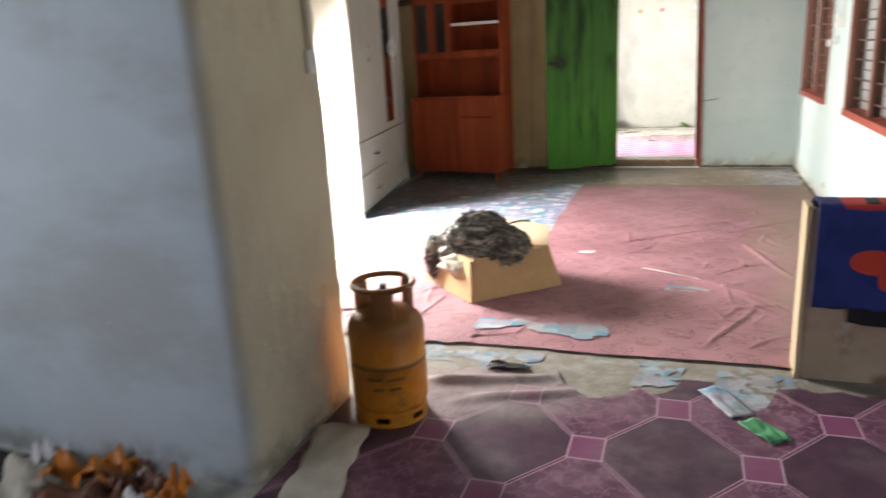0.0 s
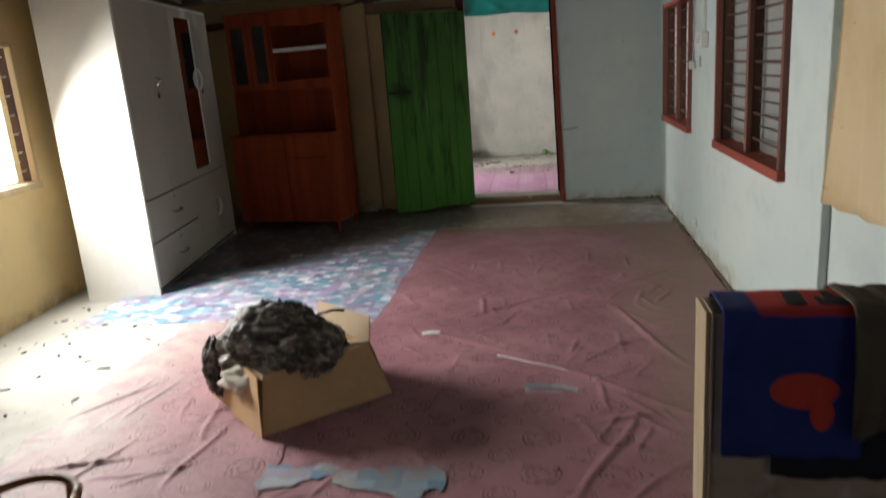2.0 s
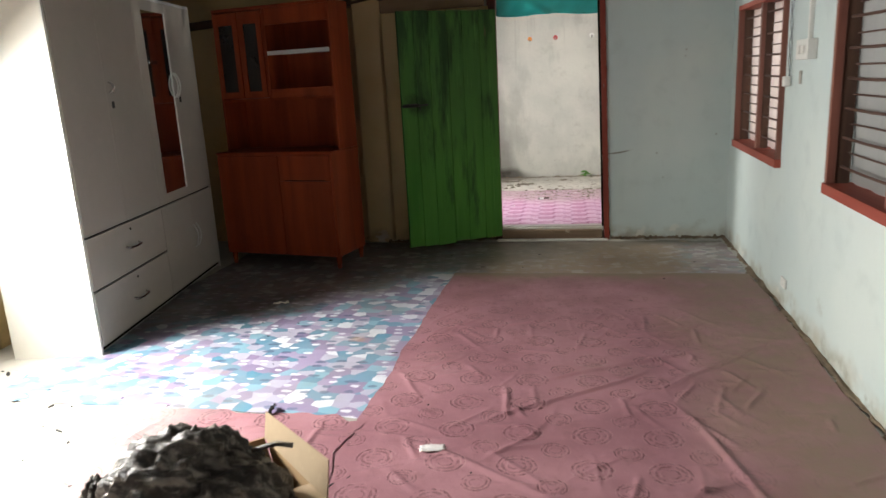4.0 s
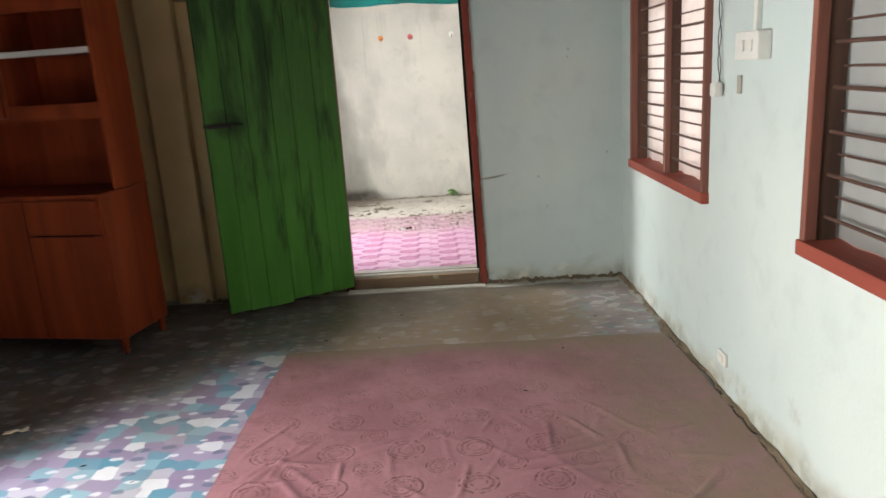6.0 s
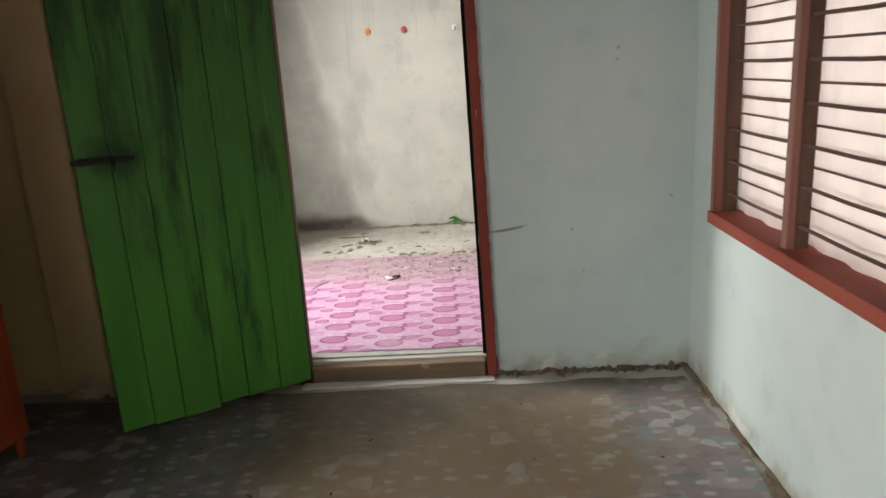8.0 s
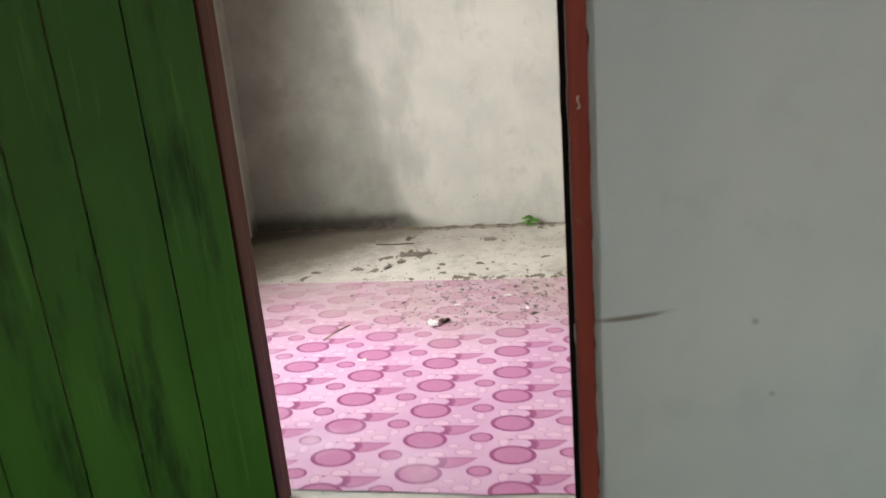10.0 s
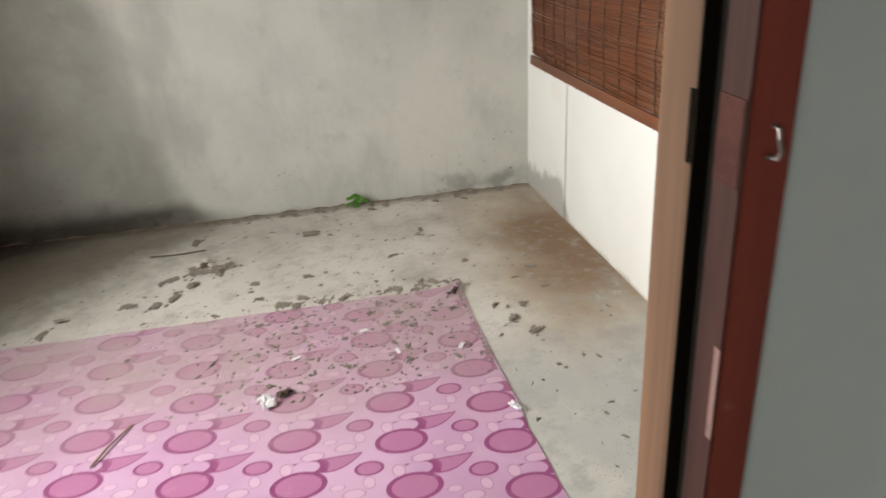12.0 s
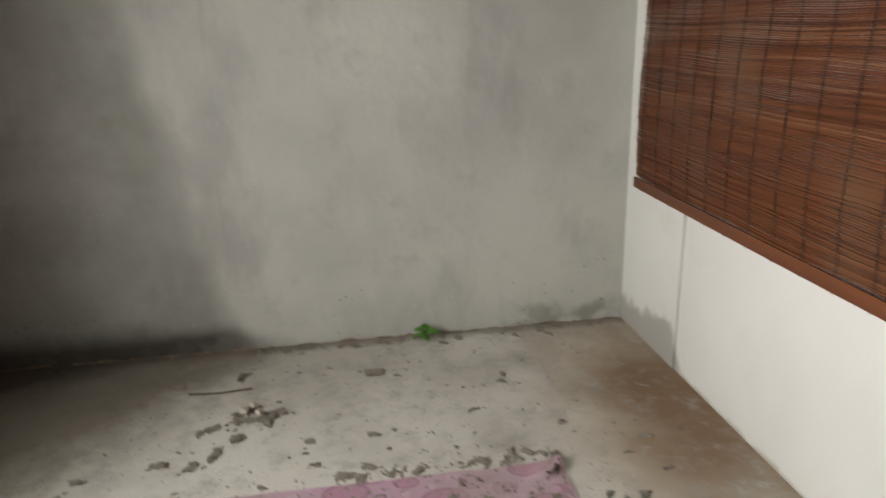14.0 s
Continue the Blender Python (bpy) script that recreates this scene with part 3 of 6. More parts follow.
def make_hardboard():
    p = Paint("beige hardboard sheet")
    c = p.mix((0.58, 0.45, 0.27), (0.49, 0.36, 0.19), p.noise(2.5, 5).step(0.38, 0.66))
    c = p.mix(c, (0.66, 0.55, 0.37), p.noise(1, 4, p.stretch(18, 18, 1.2)).step(0.58, 0.72) * 0.6)
    c = p.mix(c, (0.24, 0.16, 0.08), p.noise(1, 5, p.stretch(5, 5, 26), 0.65).step(0.66, 0.72) * 0.6)
    c = p.mix(c, (0.3, 0.21, 0.11), (p.z + p.noise(6, 5) * 0.08).step(0.93, 0.87) * 0.5)
    return p.finish(c, 0.65, 0, p.noise(3, 4) * 2 + p.noise(1, 4, p.stretch(20, 20, 2)) * 0.5, 0.006, 0.5)


BOARD_BEIGE = make_hardboard()


def make_flag_cloth():
    p = Paint("navy cloth with red print")
    blot = ellipse(p.x, p.z, 0.555, 0.515, 0.085, 0.05, 0) + p.noise(9, 2) * 0.35
    blot = blot.low(ellipse(p.x, p.z, 0.6, 0.45, 0.03, 0.045) + p.noise(9, 2) * 0.35)
    c = p.mix((0.012, 0.022, 0.13), (0.018, 0.03, 0.17), p.noise(6, 4).step(0.4, 0.6))
    c = p.mix(c, (0.5, 0.045, 0.025), blot.step(1.2, 1.12))
    top = (p.z + p.noise(8, 2) * 0.03).step(0.735, 0.742) * p.x.step(0.43, 0.45)
    c = p.mix(c, (0.42, 0.03, 0.03), top)
    return p.finish(c, 0.9, 0, p.noise(120, 3), 0.001, 0.5)


def make_counter():
    p = Paint("stained plastered low wall")
    c = p.mix((0.36, 0.27, 0.19), (0.45, 0.35, 0.26), p.noise(2.2, 5).step(0.38, 0.62))
    c = p.mix(c, (0.17, 0.1, 0.06), p.noise(5.5, 5).step(0.48, 0.64) * (p.z + p.noise(4, 4) * 0.2).step(0.4, 0.2) * 0.85)
    c = p.mix(c, (0.55, 0.5, 0.44), p.noise(9, 6).step(0.55, 0.7) * 0.4)
    return p.finish(c, 0.85, 0, p.noise(8, 5), 0.005, 0.5)


def make_cylinder_paint():
    p = Paint("chipped yellow enamel")
    c = p.mix((0.64, 0.215, 0.012), (0.78, 0.3, 0.018), p.noise(4, 4).step(0.35, 0.65))
    c = p.mix(c, (0.24, 0.1, 0.03), p.noise(9, 7, rough=0.7).step(0.5, 0.7) * 0.7)
    c = p.mix(c, (0.13, 0.06, 0.03), (p.z + p.noise(7, 5) * 0.14).step(0.36, 0.5) * 0.75)
    ring = (p.z - 0.245).absolute().step(0.012, 0.004)
    c = p.mix(c, (0.16, 0.075, 0.03), ring * 0.8)
    return p.finish(c, 0.5, 0, p.noise(30, 5), 0.0015, 0.6)


def make_bamboo():
    p = Paint("brown bamboo strips")
    c = p.mix((0.07, 0.02, 0.008), (0.14, 0.047, 0.017), p.noise(1, 3, p.stretch(30, 1.6, 140)).step(0.3, 0.7))
    isl = V(p.t, p.t.nodes.new("ShaderNodeNewGeometry").outputs["Random Per Island"])
    c = p.mix(c, (0.21, 0.095, 0.045), isl.step(0.78, 1.0) * 0.7)
    c = p.mix(c, (0.045, 0.015, 0.007), isl.step(0.22, 0.0) * 0.75)
    c = p.mix(c, (0.16, 0.1, 0.06), p.noise(2.0, 4).step(0.5, 0.72) * 0.4)
    return p.finish(c, 0.5, 0, p.noise(1, 3, p.stretch(60, 3, 200)), 0.001, 0.5, 0.0, 0.2)


def make_tarp():
    p = Paint("dark crumpled plastic sheet")
    c = p.mix((0.02, 0.02, 0.022), (0.07, 0.068, 0.064), p.noise(3, 6).step(0.4, 0.7))
    return p.finish(c, 0.28, 0, p.noise(5, 5, rough=0.6) * 2 + p.cells(5), 0.05, 0.6)


def make_bag():
    p = Paint("crumpled black bin bag")
    c = p.mix((0.026, 0.02, 0.016), (0.1, 0.08, 0.064), p.noise(7, 6, rough=0.7).step(0.42, 0.66))
    c = p.mix(c, (0.3, 0.265, 0.225), p.noise(1, 6, p.stretch(7, 42, 26, 35), 0.6).step(0.46, 0.62) * 0.85)
    c = p.mix(c, (0.03, 0.022, 0.018), p.noise(4, 4).step(0.5, 0.66) * 0.75)
    return p.finish(c, 0.5, 0, p.noise(18, 5) * 1.2 + p.noise(1, 5, p.stretch(8, 46, 30, 35)) * 1.4, 0.014, 0.8)


def make_sheer(name, colour, holes):
    """Thin woven sheet that lets daylight through."""
    p = Paint(name)
    tr = p.t.nodes.new("ShaderNodeBsdfTranslucent")
    tr.inputs["Color"].default_value = (*colour, 1)
    mixer = p.t.nodes.new("ShaderNodeMixShader")
    mixer.inputs[0].default_value = 0.6
    p.finish(p.mix(colour, tuple(k * 0.85 for k in colour), p.noise(7, 4).step(0.4, 0.65)), 0.9, 0, p.noise(5, 3), 0.01, 0.5)
    out = p.t.nodes["Material Output"]
    p.t.links.new(p.b.outputs[0], mixer.inputs[1])
    p.t.links.new(tr.outputs[0], mixer.inputs[2])
    p.t.links.new(mixer.outputs[0], out.inputs[0])
    return p.m


FLAG_CLOTH, COUNTER, YELLOW, BAMBOO, TARP, BAG = make_flag_cloth(), make_counter(), make_cylinder_paint(), make_bamboo(), make_tarp(), make_bag()
GLOW = bpy.data.materials.new("white overcast sky")
GLOW.use_nodes = True
GLOW.node_tree.nodes["Principled BSDF"].inputs["Emission Color"].default_value = (1, 0.98, 0.95, 1)
GLOW.node_tree.nodes["Principled BSDF"].inputs["Emission Strength"].default_value = 4.0
GLOW_SHADE = bpy.data.materials.new("hazy yard light")
GLOW_SHADE.use_nodes = True
GLOW_SHADE.node_tree.nodes["Principled BSDF"].inputs["Emission Color"].default_value = (1, 0.98, 0.95, 1)
GLOW_SHADE.node_tree.nodes["Principled BSDF"].inputs["Emission Strength"].default_value = 1.8
SHEER = make_sheer("off-white sheer sheet", (0.86, 0.79, 0.76), True)
TEAL = make_sheer("thin teal cotton cloth", (0.13, 0.52, 0.5), False)
GREY_SHEET = make_sheer("grey translucent sheet", (0.42, 0.42, 0.41), False)
MIRROR = plain("mirror glass", (0.75, 0.77, 0.76), 0.04, 1.0, vary=0.03, depth=0.0)
CABINET_GLASS = plain("dark cabinet glass", (0.02, 0.016, 0.014), 0.08, vary=0.1, depth=0.0)

# ---- building blocks ----
def box(bm, x0, x1, y0, y1, z0, z1, bevel=0.0):
    made = bmesh.ops.create_cube(bm, size=1.0)["verts"]
    for v in made:
        v.co = Vector(((x0 + x1) / 2 + v.co.x * (x1 - x0), (y0 + y1) / 2 + v.co.y * (y1 - y0), (z0 + z1) / 2 + v.co.z * (z1 - z0)))
    if bevel:
        edges = {e for v in made for e in v.link_edges}
        bmesh.ops.bevel(bm, geom=list(edges), offset=bevel, segments=2, affect="EDGES", profile=0.6)
    return made


def boxes(*rows, bevel=0.0):
    bm = bmesh.new()
    for row in rows:
        box(bm, *row, bevel=bevel)
    return bm


def tube(bm, a, b, r0, r1=None, sides=12):
    a, b = Vector(a), Vector(b)
    m = Matrix.Translation((a + b) / 2) @ (b - a).to_track_quat("Z", "Y").to_matrix().to_4x4()
    return bmesh.ops.create_cone(bm, cap_ends=True, segments=sides, radius1=r0, radius2=r0 if r1 is None else r1, depth=(b - a).length, matrix=m)["verts"]


def chain(points, r, sides=8):
    """A bent round rod through points."""
    bm = bmesh.new()
    rings = []
    pts = [Vector(q) for q in points]
    for i, q in enumerate(pts):
        way = (pts[min(i + 1, len(pts) - 1)] - pts[max(i - 1, 0)]).normalized()
        side = way.orthogonal().normalized() if not rings else (side - way * side.dot(way)).normalized()
        up = way.cross(side)
        rings.append([bm.verts.new(q + (side * math.cos(k * math.tau / sides) + up * math.sin(k * math.tau / sides)) * r) for k in range(sides)])
    for a, b in zip(rings, rings[1:]):
        for k in range(sides):
            bm.faces.new((a[k], a[(k + 1) % sides], b[(k + 1) % sides], b[k]))
    bm.faces.new(rings[0][::-1]), bm.faces.new(rings[-1])
    return bm


def lathe(profile, sides=40):
    """A turned body from (radius, height) rows."""
    bm = bmesh.new()
    rings = [[bm.verts.new((r * math.cos(k * math.tau / sides), r * math.sin(k * math.tau / sides), z)) for k in range(sides)] for r, z in profile]
    for a, b in zip(rings, rings[1:]):
        for k in range(sides):
            bm.faces.new((a[k], a[(k + 1) % sides], b[(k + 1) % sides], b[k]))
    bm.faces.new(rings[0][::-1]), bm.faces.new(rings[-1])
    return bm


def sheet(nu, nv, place, thick=0.0):
    """A grid of nu by nv faces bent by place(u, v), u and v from 0 to 1; thick gives it a back."""
    bm = bmesh.new()
    grid = [[bm.verts.new(place(i / nu, j / nv)) for j in range(nv + 1)] for i in range(nu + 1)]
    for i in range(nu):
        for j in range(nv):
            bm.faces.new((grid[i][j], grid[i + 1][j], grid[i + 1][j + 1], grid[i][j + 1]))
    if thick:
        bmesh.ops.recalc_face_normals(bm, faces=bm.faces)
        bmesh.ops.solidify(bm, geom=bm.faces[:], thickness=thick)
    return bm


def link_mesh(name, bm, material, smooth=False):
    mesh = bpy.data.meshes.new(name)
    bmesh.ops.recalc_face_normals(bm, faces=bm.faces)
    bm.to_mesh(mesh)
    bm.free()
    for poly in mesh.polygons:
        poly.use_smooth = smooth
    mesh.materials.append(material)
    return new(name, mesh)


def part(name, bm, material, parent, label="", smooth=False):
    ob = link_mesh(name, bm, material, smooth)
    ob.parent = parent
    if label:
        tagged(ob, label)
    return ob


def structure(name, bm, material, label, category, smooth=False):
    return tagged(link_mesh(name, bm, material, smooth), label, category, kind="structure")


def thing(name, m, label, category, group=""):
    ob = new(name)
    ob.matrix_world = m
    return tagged(ob, label, category, group)


def solo(name, bm, material, label, category, group="", smooth=False):
    return tagged(link_mesh(name, bm, material, smooth), label, category, group)


# ---- setting: hall, kitchen end, back room ----
XR = 0.945                       # right wall of the hall
def left_x(y):                   # the left wall runs slightly askew
    return -3.43 - 0.11 * (y + 3.5)


TOP = 2.95
structure("ground", boxes((-60, 60, -60, 60, -0.4, -0.2)), GROUND, "trodden brown earth round the house", "ground")
structure("floor_hall", boxes((-4.2, 2.4, -10.0, 0.0, -0.2, 0.0)), HALL_FLOOR, "worn grey cement floor of the hall", "floor")
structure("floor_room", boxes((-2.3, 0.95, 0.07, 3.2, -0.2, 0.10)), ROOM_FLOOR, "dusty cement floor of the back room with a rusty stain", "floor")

# north wall with the doorway, blue on the hall side
structure("wall_north", boxes((-0.03, XR + 0.14, 0.0, 0.0335, 0.0, TOP), (0.03, XR + 0.14, 0.0337, 0.06, 0.0, TOP), (-0.93, -0.03, 0.0, 0.06, 2.05, TOP), (-1.87, -0.93, 0.0, 0.06, 2.055, TOP)),
          WALL_BLUE, "pale blue painted wall with the doorway", "wall")
structure("wall_north_west", boxes((-1.87, -0.93, 0.0, 0.06, 0.0, 1.95), (-4.2, -1.87, 0.0, 0.06, 0.0, 2.12),
                                   (-2.17, -1.87, 0.0, 0.06, 2.12, TOP), (-4.2, -2.29, 0.0, 0.06, 2.12, TOP), (-2.29, -2.17, 0.0, 0.06, 2.27, TOP)),
          WALL_TAN, "cream painted wall beside the cabinet with a daylight gap", "wall")
structure("wall_room_south", boxes((0.03, 0.92, 0.062, 0.12, 0.0, TOP), (-2.3, -0.95, 0.062, 0.12, 0.0, TOP), (-0.95, 0.03, 0.062, 0.12, 2.06, TOP)),
          PLASTER, "bare plaster back of the door wall", "wall")
structure("wall_room_north", boxes((-2.3, 0.92, 3.07, 3.2, 0.0, TOP)), PLASTER, "bare grey cement plaster wall with an old water mark and painted corner shade", "wall")
structure("wall_room_west", boxes((-2.3, -2.17, 0.12, 0.3, 0.0, TOP), (-2.3, -2.17, 1.4, 3.07, 0.0, TOP), (-2.3, -2.17, 0.3, 1.4, 0.0, 0.95), (-2.3, -2.17, 0.3, 1.4, 2.05, TOP)),
          PLASTER, "bare plaster wall with a window opening", "wall")
structure("wall_room_east", boxes((0.78, 0.92, 0.12, 2.505, 0.0, TOP)), WALL_WHITE, "white board wall below a bamboo blind", "wall")
structure("wall_room_east_corner", boxes((0.775, 0.92, 2.515, 3.07, 0.0, TOP)), WALL_WHITE, "white corner board with a damp foot", "wall")
structure("trim", boxes((0.79, 0.92, 2.505, 2.515, 0.1, TOP)), SEAM, "grey filled joint between the boards", "wall")

# east wall of the hall with two window openings
W1 = (-1.575, -0.30, 0.785, 1.79)
W2 = (-3.80, -2.46, 0.785, 1.79)
rows = [(XR, XR + 0.14, W1[1], 0.0, 0.0, TOP), (XR, XR + 0.14, W2[1], W1[0], 0.0, TOP), (XR, XR + 0.14, -5.3, W2[0], 0.0, TOP)]
for w in (W1, W2):
    rows += [(XR, XR + 0.14, w[0], w[1], 0.0, w[2]), (XR, XR + 0.14, w[0], w[1], w[3], TOP)]
structure("wall_east", boxes(*rows), WALL_BLUE, "pale blue painted wall with two barred windows", "wall")
structure("pilaster", boxes((XR - 0.035, XR, -4.36, -4.25, 0.0, TOP), bevel=0.006), WALL_BLUE, "pale blue painted pilaster on the window wall", "pilaster")

# west wall, askew, with one window
def west(bm, y0, y1, z0, z1):
    v = [bm.verts.new((left_x(y) - d, y, z)) for z in (z0, z1) for y, d in ((y0, 0), (y1, 0), (y1, 0.14), (y0, 0.14))]
    for f in ((0, 1, 2, 3), (7, 6, 5, 4), (0, 4, 5, 1), (1, 5, 6, 2), (2, 6, 7, 3), (3, 7, 4, 0)):
        bm.faces.new([v[k] for k in f])


WL = (-4.15, -2.88, 0.81, 1.75)
bm = bmesh.new()
west(bm, -5.82, WL[0], 0, TOP), west(bm, WL[1], 0.0, 0, TOP), west(bm, WL[0], WL[1], 0, WL[2]), west(bm, WL[0], WL[1], WL[3], TOP)
structure("wall_west", bm, WALL_TAN, "cream painted wall with a bright window", "wall")
structure("pillar", boxes((-2.09, -1.855, -0.09, 0.0, 0.0, 2.09), bevel=0.015), WALL_TAN, "cream painted pillar beside the cabinet", "pillar")

PALE_STRIP = make_wood("pale raw timber strip", (0.5, 0.4, 0.27), (0.36, 0.27, 0.17), 2, 0.8)
# wall stub between kitchen and hall, low wall, kitchen shell
def make_stub_paint():
    """Grey blue kitchen paint that gives way to yellowed paint round the worn corner."""
    p = Paint("worn two-tone wall paint")
    grey = p.mix((0.5, 0.55, 0.6), (0.45, 0.49, 0.52), p.noise(0.9, 4).step(0.42, 0.68))
    grey = p.mix(grey, (0.36, 0.35, 0.34), p.noise(1.3, 6, p.stretch(0.7, 1, 1.6), 0.65).step(0.5, 0.72) * 0.6)
    cream = p.mix((0.55, 0.49, 0.36), (0.48, 0.42, 0.31), p.noise(1.1, 5).step(0.4, 0.66))
    cream = p.mix(cream, (0.33, 0.28, 0.2), p.noise(3.5, 6, p.stretch(1, 1, 0.5), 0.65).step(0.56, 0.76) * 0.5)
    turn = (p.x + p.noise(2.2, 5) * 0.1 + p.y * 0.25 + p.z * 0.012).step(-3.085, -3.015)
    c = p.mix(grey, cream, turn)
    c = p.mix(c, (0.64, 0.62, 0.55), p.noise(9, 6, rough=0.7).step(0.66, 0.72) * 0.5)
    foot = (p.z + p.noise(4.0, 6) * 0.25).step(0.26, 0.14)
    c = p.mix(c, (0.2, 0.17, 0.13), foot * p.noise(9, 6).step(0.35, 0.65) * 0.75)
    return p.finish(c, 0.75, 0, p.noise(2.4, 4) * 2.0 + p.noise(11, 5) * 0.6 + p.noise(60, 4) * 0.25, 0.012, 0.6)


def stub_mesh():
    """Thick wall end with hand-plastered, rounded and slightly wavy corners."""
    def corner(cx, cy, r, a0, a1):
        return [(cx + r * math.cos(radians(a0 + (a1 - a0) * k / 8)), cy + r * math.sin(radians(a0 + (a1 - a0) * k / 8))) for k in range(9)]
    plan = [(-3.3 + 0.2 * k, -6.55) for k in range(9)] + corner(-1.515, -6.495, 0.055, -90, 0)
    plan += [(-1.46, -6.4 + 0.1 * k) for k in range(5)] + corner(-1.485, -5.845, 0.025, 0, 90) + [(-1.6 - 0.2 * k, -5.82) for k in range(9)]
    bm = bmesh.new()
    rows = []
    for k in range(73):
        z = TOP * k / 72
        ring = []
        for x, y in plan:
            free = min(1.0, max(0.0, (x + 3.2) * 2))
            w = (noise.noise(Vector((x * 2.5, y * 2.5, z * 3.1))) * 0.012 + noise.noise(Vector((x * 8, y * 8, z * 9))) * 0.005) * free
            ring.append(bm.verts.new((x + w, y + (w if y > -6 else -w * 0.6), z)))
        rows.append(ring)
    for a, b in zip(rows, rows[1:]):
        for k in range(len(plan)):
            n = (k + 1) % len(plan)
            bm.faces.new((a[k], a[n], b[n], b[k]))
    bm.faces.new(rows[-1])
    return bm


structure("wall_stub", stub_mesh(), make_stub_paint(), "grey blue and yellowed thick wall end with a worn corner", "wall", True)
# unseen wall; its opening is made up for the kitchen fill
structure("wall_kitchen_west", boxes((-3.45, -3.3, -10.0, -8.7, 0.0, TOP), (-3.45, -3.3, -7.7, -5.82, 0.0, TOP), (-3.45, -3.3, -8.7, -7.7, 0.0, 1.05), (-3.45, -3.3, -8.7, -7.7, 1.95, TOP)), WALL_KITCHEN, "grey blue kitchen wall", "wall")
structure("wall_kitchen_south", boxes((-3.3, 2.2, -10.0, -9.86, 0.0, TOP)), WALL_KITCHEN, "grey blue kitchen end wall", "wall")
structure("wall_kitchen_east", boxes((2.2, 2.34, -10.0, -8.2, 0.0, TOP), (2.2, 2.34, -7.0, -5.16, 0.0, TOP), (2.2, 2.34, -8.2, -7.0, 2.2, TOP)), WALL_KITCHEN, "grey blue kitchen wall with the outer doorway", "wall")
structure("wall_kitchen_return", boxes((XR + 0.14, 2.2, -5.3, -5.16, 0.0, TOP)), WALL_BLUE, "pale blue wall behind the low wall", "wall")
structure("low_wall", boxes((0.335, 1.09, -5.305, -5.30, 0.0, 0.72), (0.335, 0.93, -5.3, -5.175, 0.0, 0.72), bevel=0.002), COUNTER, "stained plastered low wall between hall and kitchen", "low wall")
structure("post", boxes((1.02, 1.10, -5.42, -5.34, 0.0, TOP), bevel=0.006), BEAM_WOOD, "dark timber post beside the low wall", "post")
structure("low_wall_trim", boxes((0.326, 0.334, -5.312, -5.17, 0.0, 0.727), (0.314, 0.3255, -5.306, -5.17, 0.0, 0.724), bevel=0.002), PALE_STRIP, "pale timber edge strip of the low wall", "trim")
structure("door_sill_kitchen", boxes((1.095, 1.115, -5.43, -5.35, 0.0, 0.5), bevel=0.004), PALE_STRIP, "pale timber strip on the low wall end", "trim")


# ceiling: a sagging dark sheet, low on the left, rising to the right, with slits near the eave
def roof_z(x):
    return 2.14 + 0.2 * max(0.0, x + 2.0)


def tarp_place(u, v):
    x, y = -4.15 + u * 5.35, -10.0 + v * 10.0
    sag = noise.noise(Vector((x * 1.3, y * 1.3, 3.0))) * 0.05 + noise.noise(Vector((x * 4, y * 4, 7.0))) * 0.018
    return (x, y, roof_z(x) + 0.06 + sag - 0.05 * abs(math.sin(y * 2.6)))


bm = sheet(150, 200, tarp_place)
gone = []
for f in bm.faces:
    c = f.calc_center_median()
    if -3.4 < c.x < -2.5 and -1.7 < c.y < -0.35 and noise.noise(Vector((c.x * 6, c.y * 14, 1.0))) > 0.16:
        gone.append(f)
bmesh.ops.delete(bm, geom=gone, context="FACES")
structure("ceiling", bm, TARP, "dark crumpled plastic sheet ceiling with torn slits", "ceiling", True)
structure("ceiling_kitchen", boxes((1.2, 2.34, -10.0, -5.16, TOP, TOP + 0.08)), TARP, "dark ceiling over the kitchen side", "ceiling")
structure("wall_gable", boxes((1.19, 1.2, -10.0, -5.16, 2.6, TOP)), TARP, "dark sheet above the kitchen passage", "ceiling")
structure("ceiling_room", boxes((-2.3, 0.92, 0.06, 3.2, TOP, TOP + 0.1)), PLASTER, "plain ceiling of the back room", "ceiling")
structure("roof_beam", chain([(-3.9, -0.06, 1.93), (-2.04, -0.06, 2.05), (-0.76, -0.06, 2.24), (1.0, -0.06, 2.5)], 0.035, 8), BEAM_WOOD, "old dark roof pole along the wall top", "beam", True)
for k, y in enumerate((-1.9, -3.9)):
    structure("rafter", chain([(-3.9 + 0.0, y, 2.07), (-2.0, y + 0.03, 2.11), (0.9, y, 2.66)], 0.04, 8), BEAM_WOOD, "old dark roof pole under the sheet", "beam", True)

DARK_JAMB = make_wood("dark red-brown jamb", (0.12, 0.042, 0.03), (0.05, 0.022, 0.017), 2, 0.55)
REVEAL = make_wood("dark window reveal", (0.12, 0.07, 0.05), (0.06, 0.036, 0.028), 2, 0.7)
for old in (DARK_JAMB, REVEAL, STAINED, HUTCH_WOOD, HUTCH_DARK, GREEN, RED_FRAME, RED_FRAME_FLAT):
    old.node_tree.nodes["Principled BSDF"].inputs["Specular IOR Level"].default_value = 0.12
PATCH_BROWN = plain("worn brown paint", (0.09, 0.036, 0.028), 0.7, vary=0.4, scale=30, spec=0.1)
CHIP_PINK = plain("pale chipped primer", (0.26, 0.16, 0.14), 0.8, vary=0.3, scale=30, spec=0.1)
# doorway: red frame, stained stop, bare timber post behind
DULL_STEEL = plain("dull rusty steel", (0.3, 0.27, 0.25), 0.45, 0.9, vary=0.3)
door_1 = thing("door_1", pose(0, 0, 0), "red-brown painted door frame with a worn timber sill", "door frame")
door_1["kind"] = "structure"
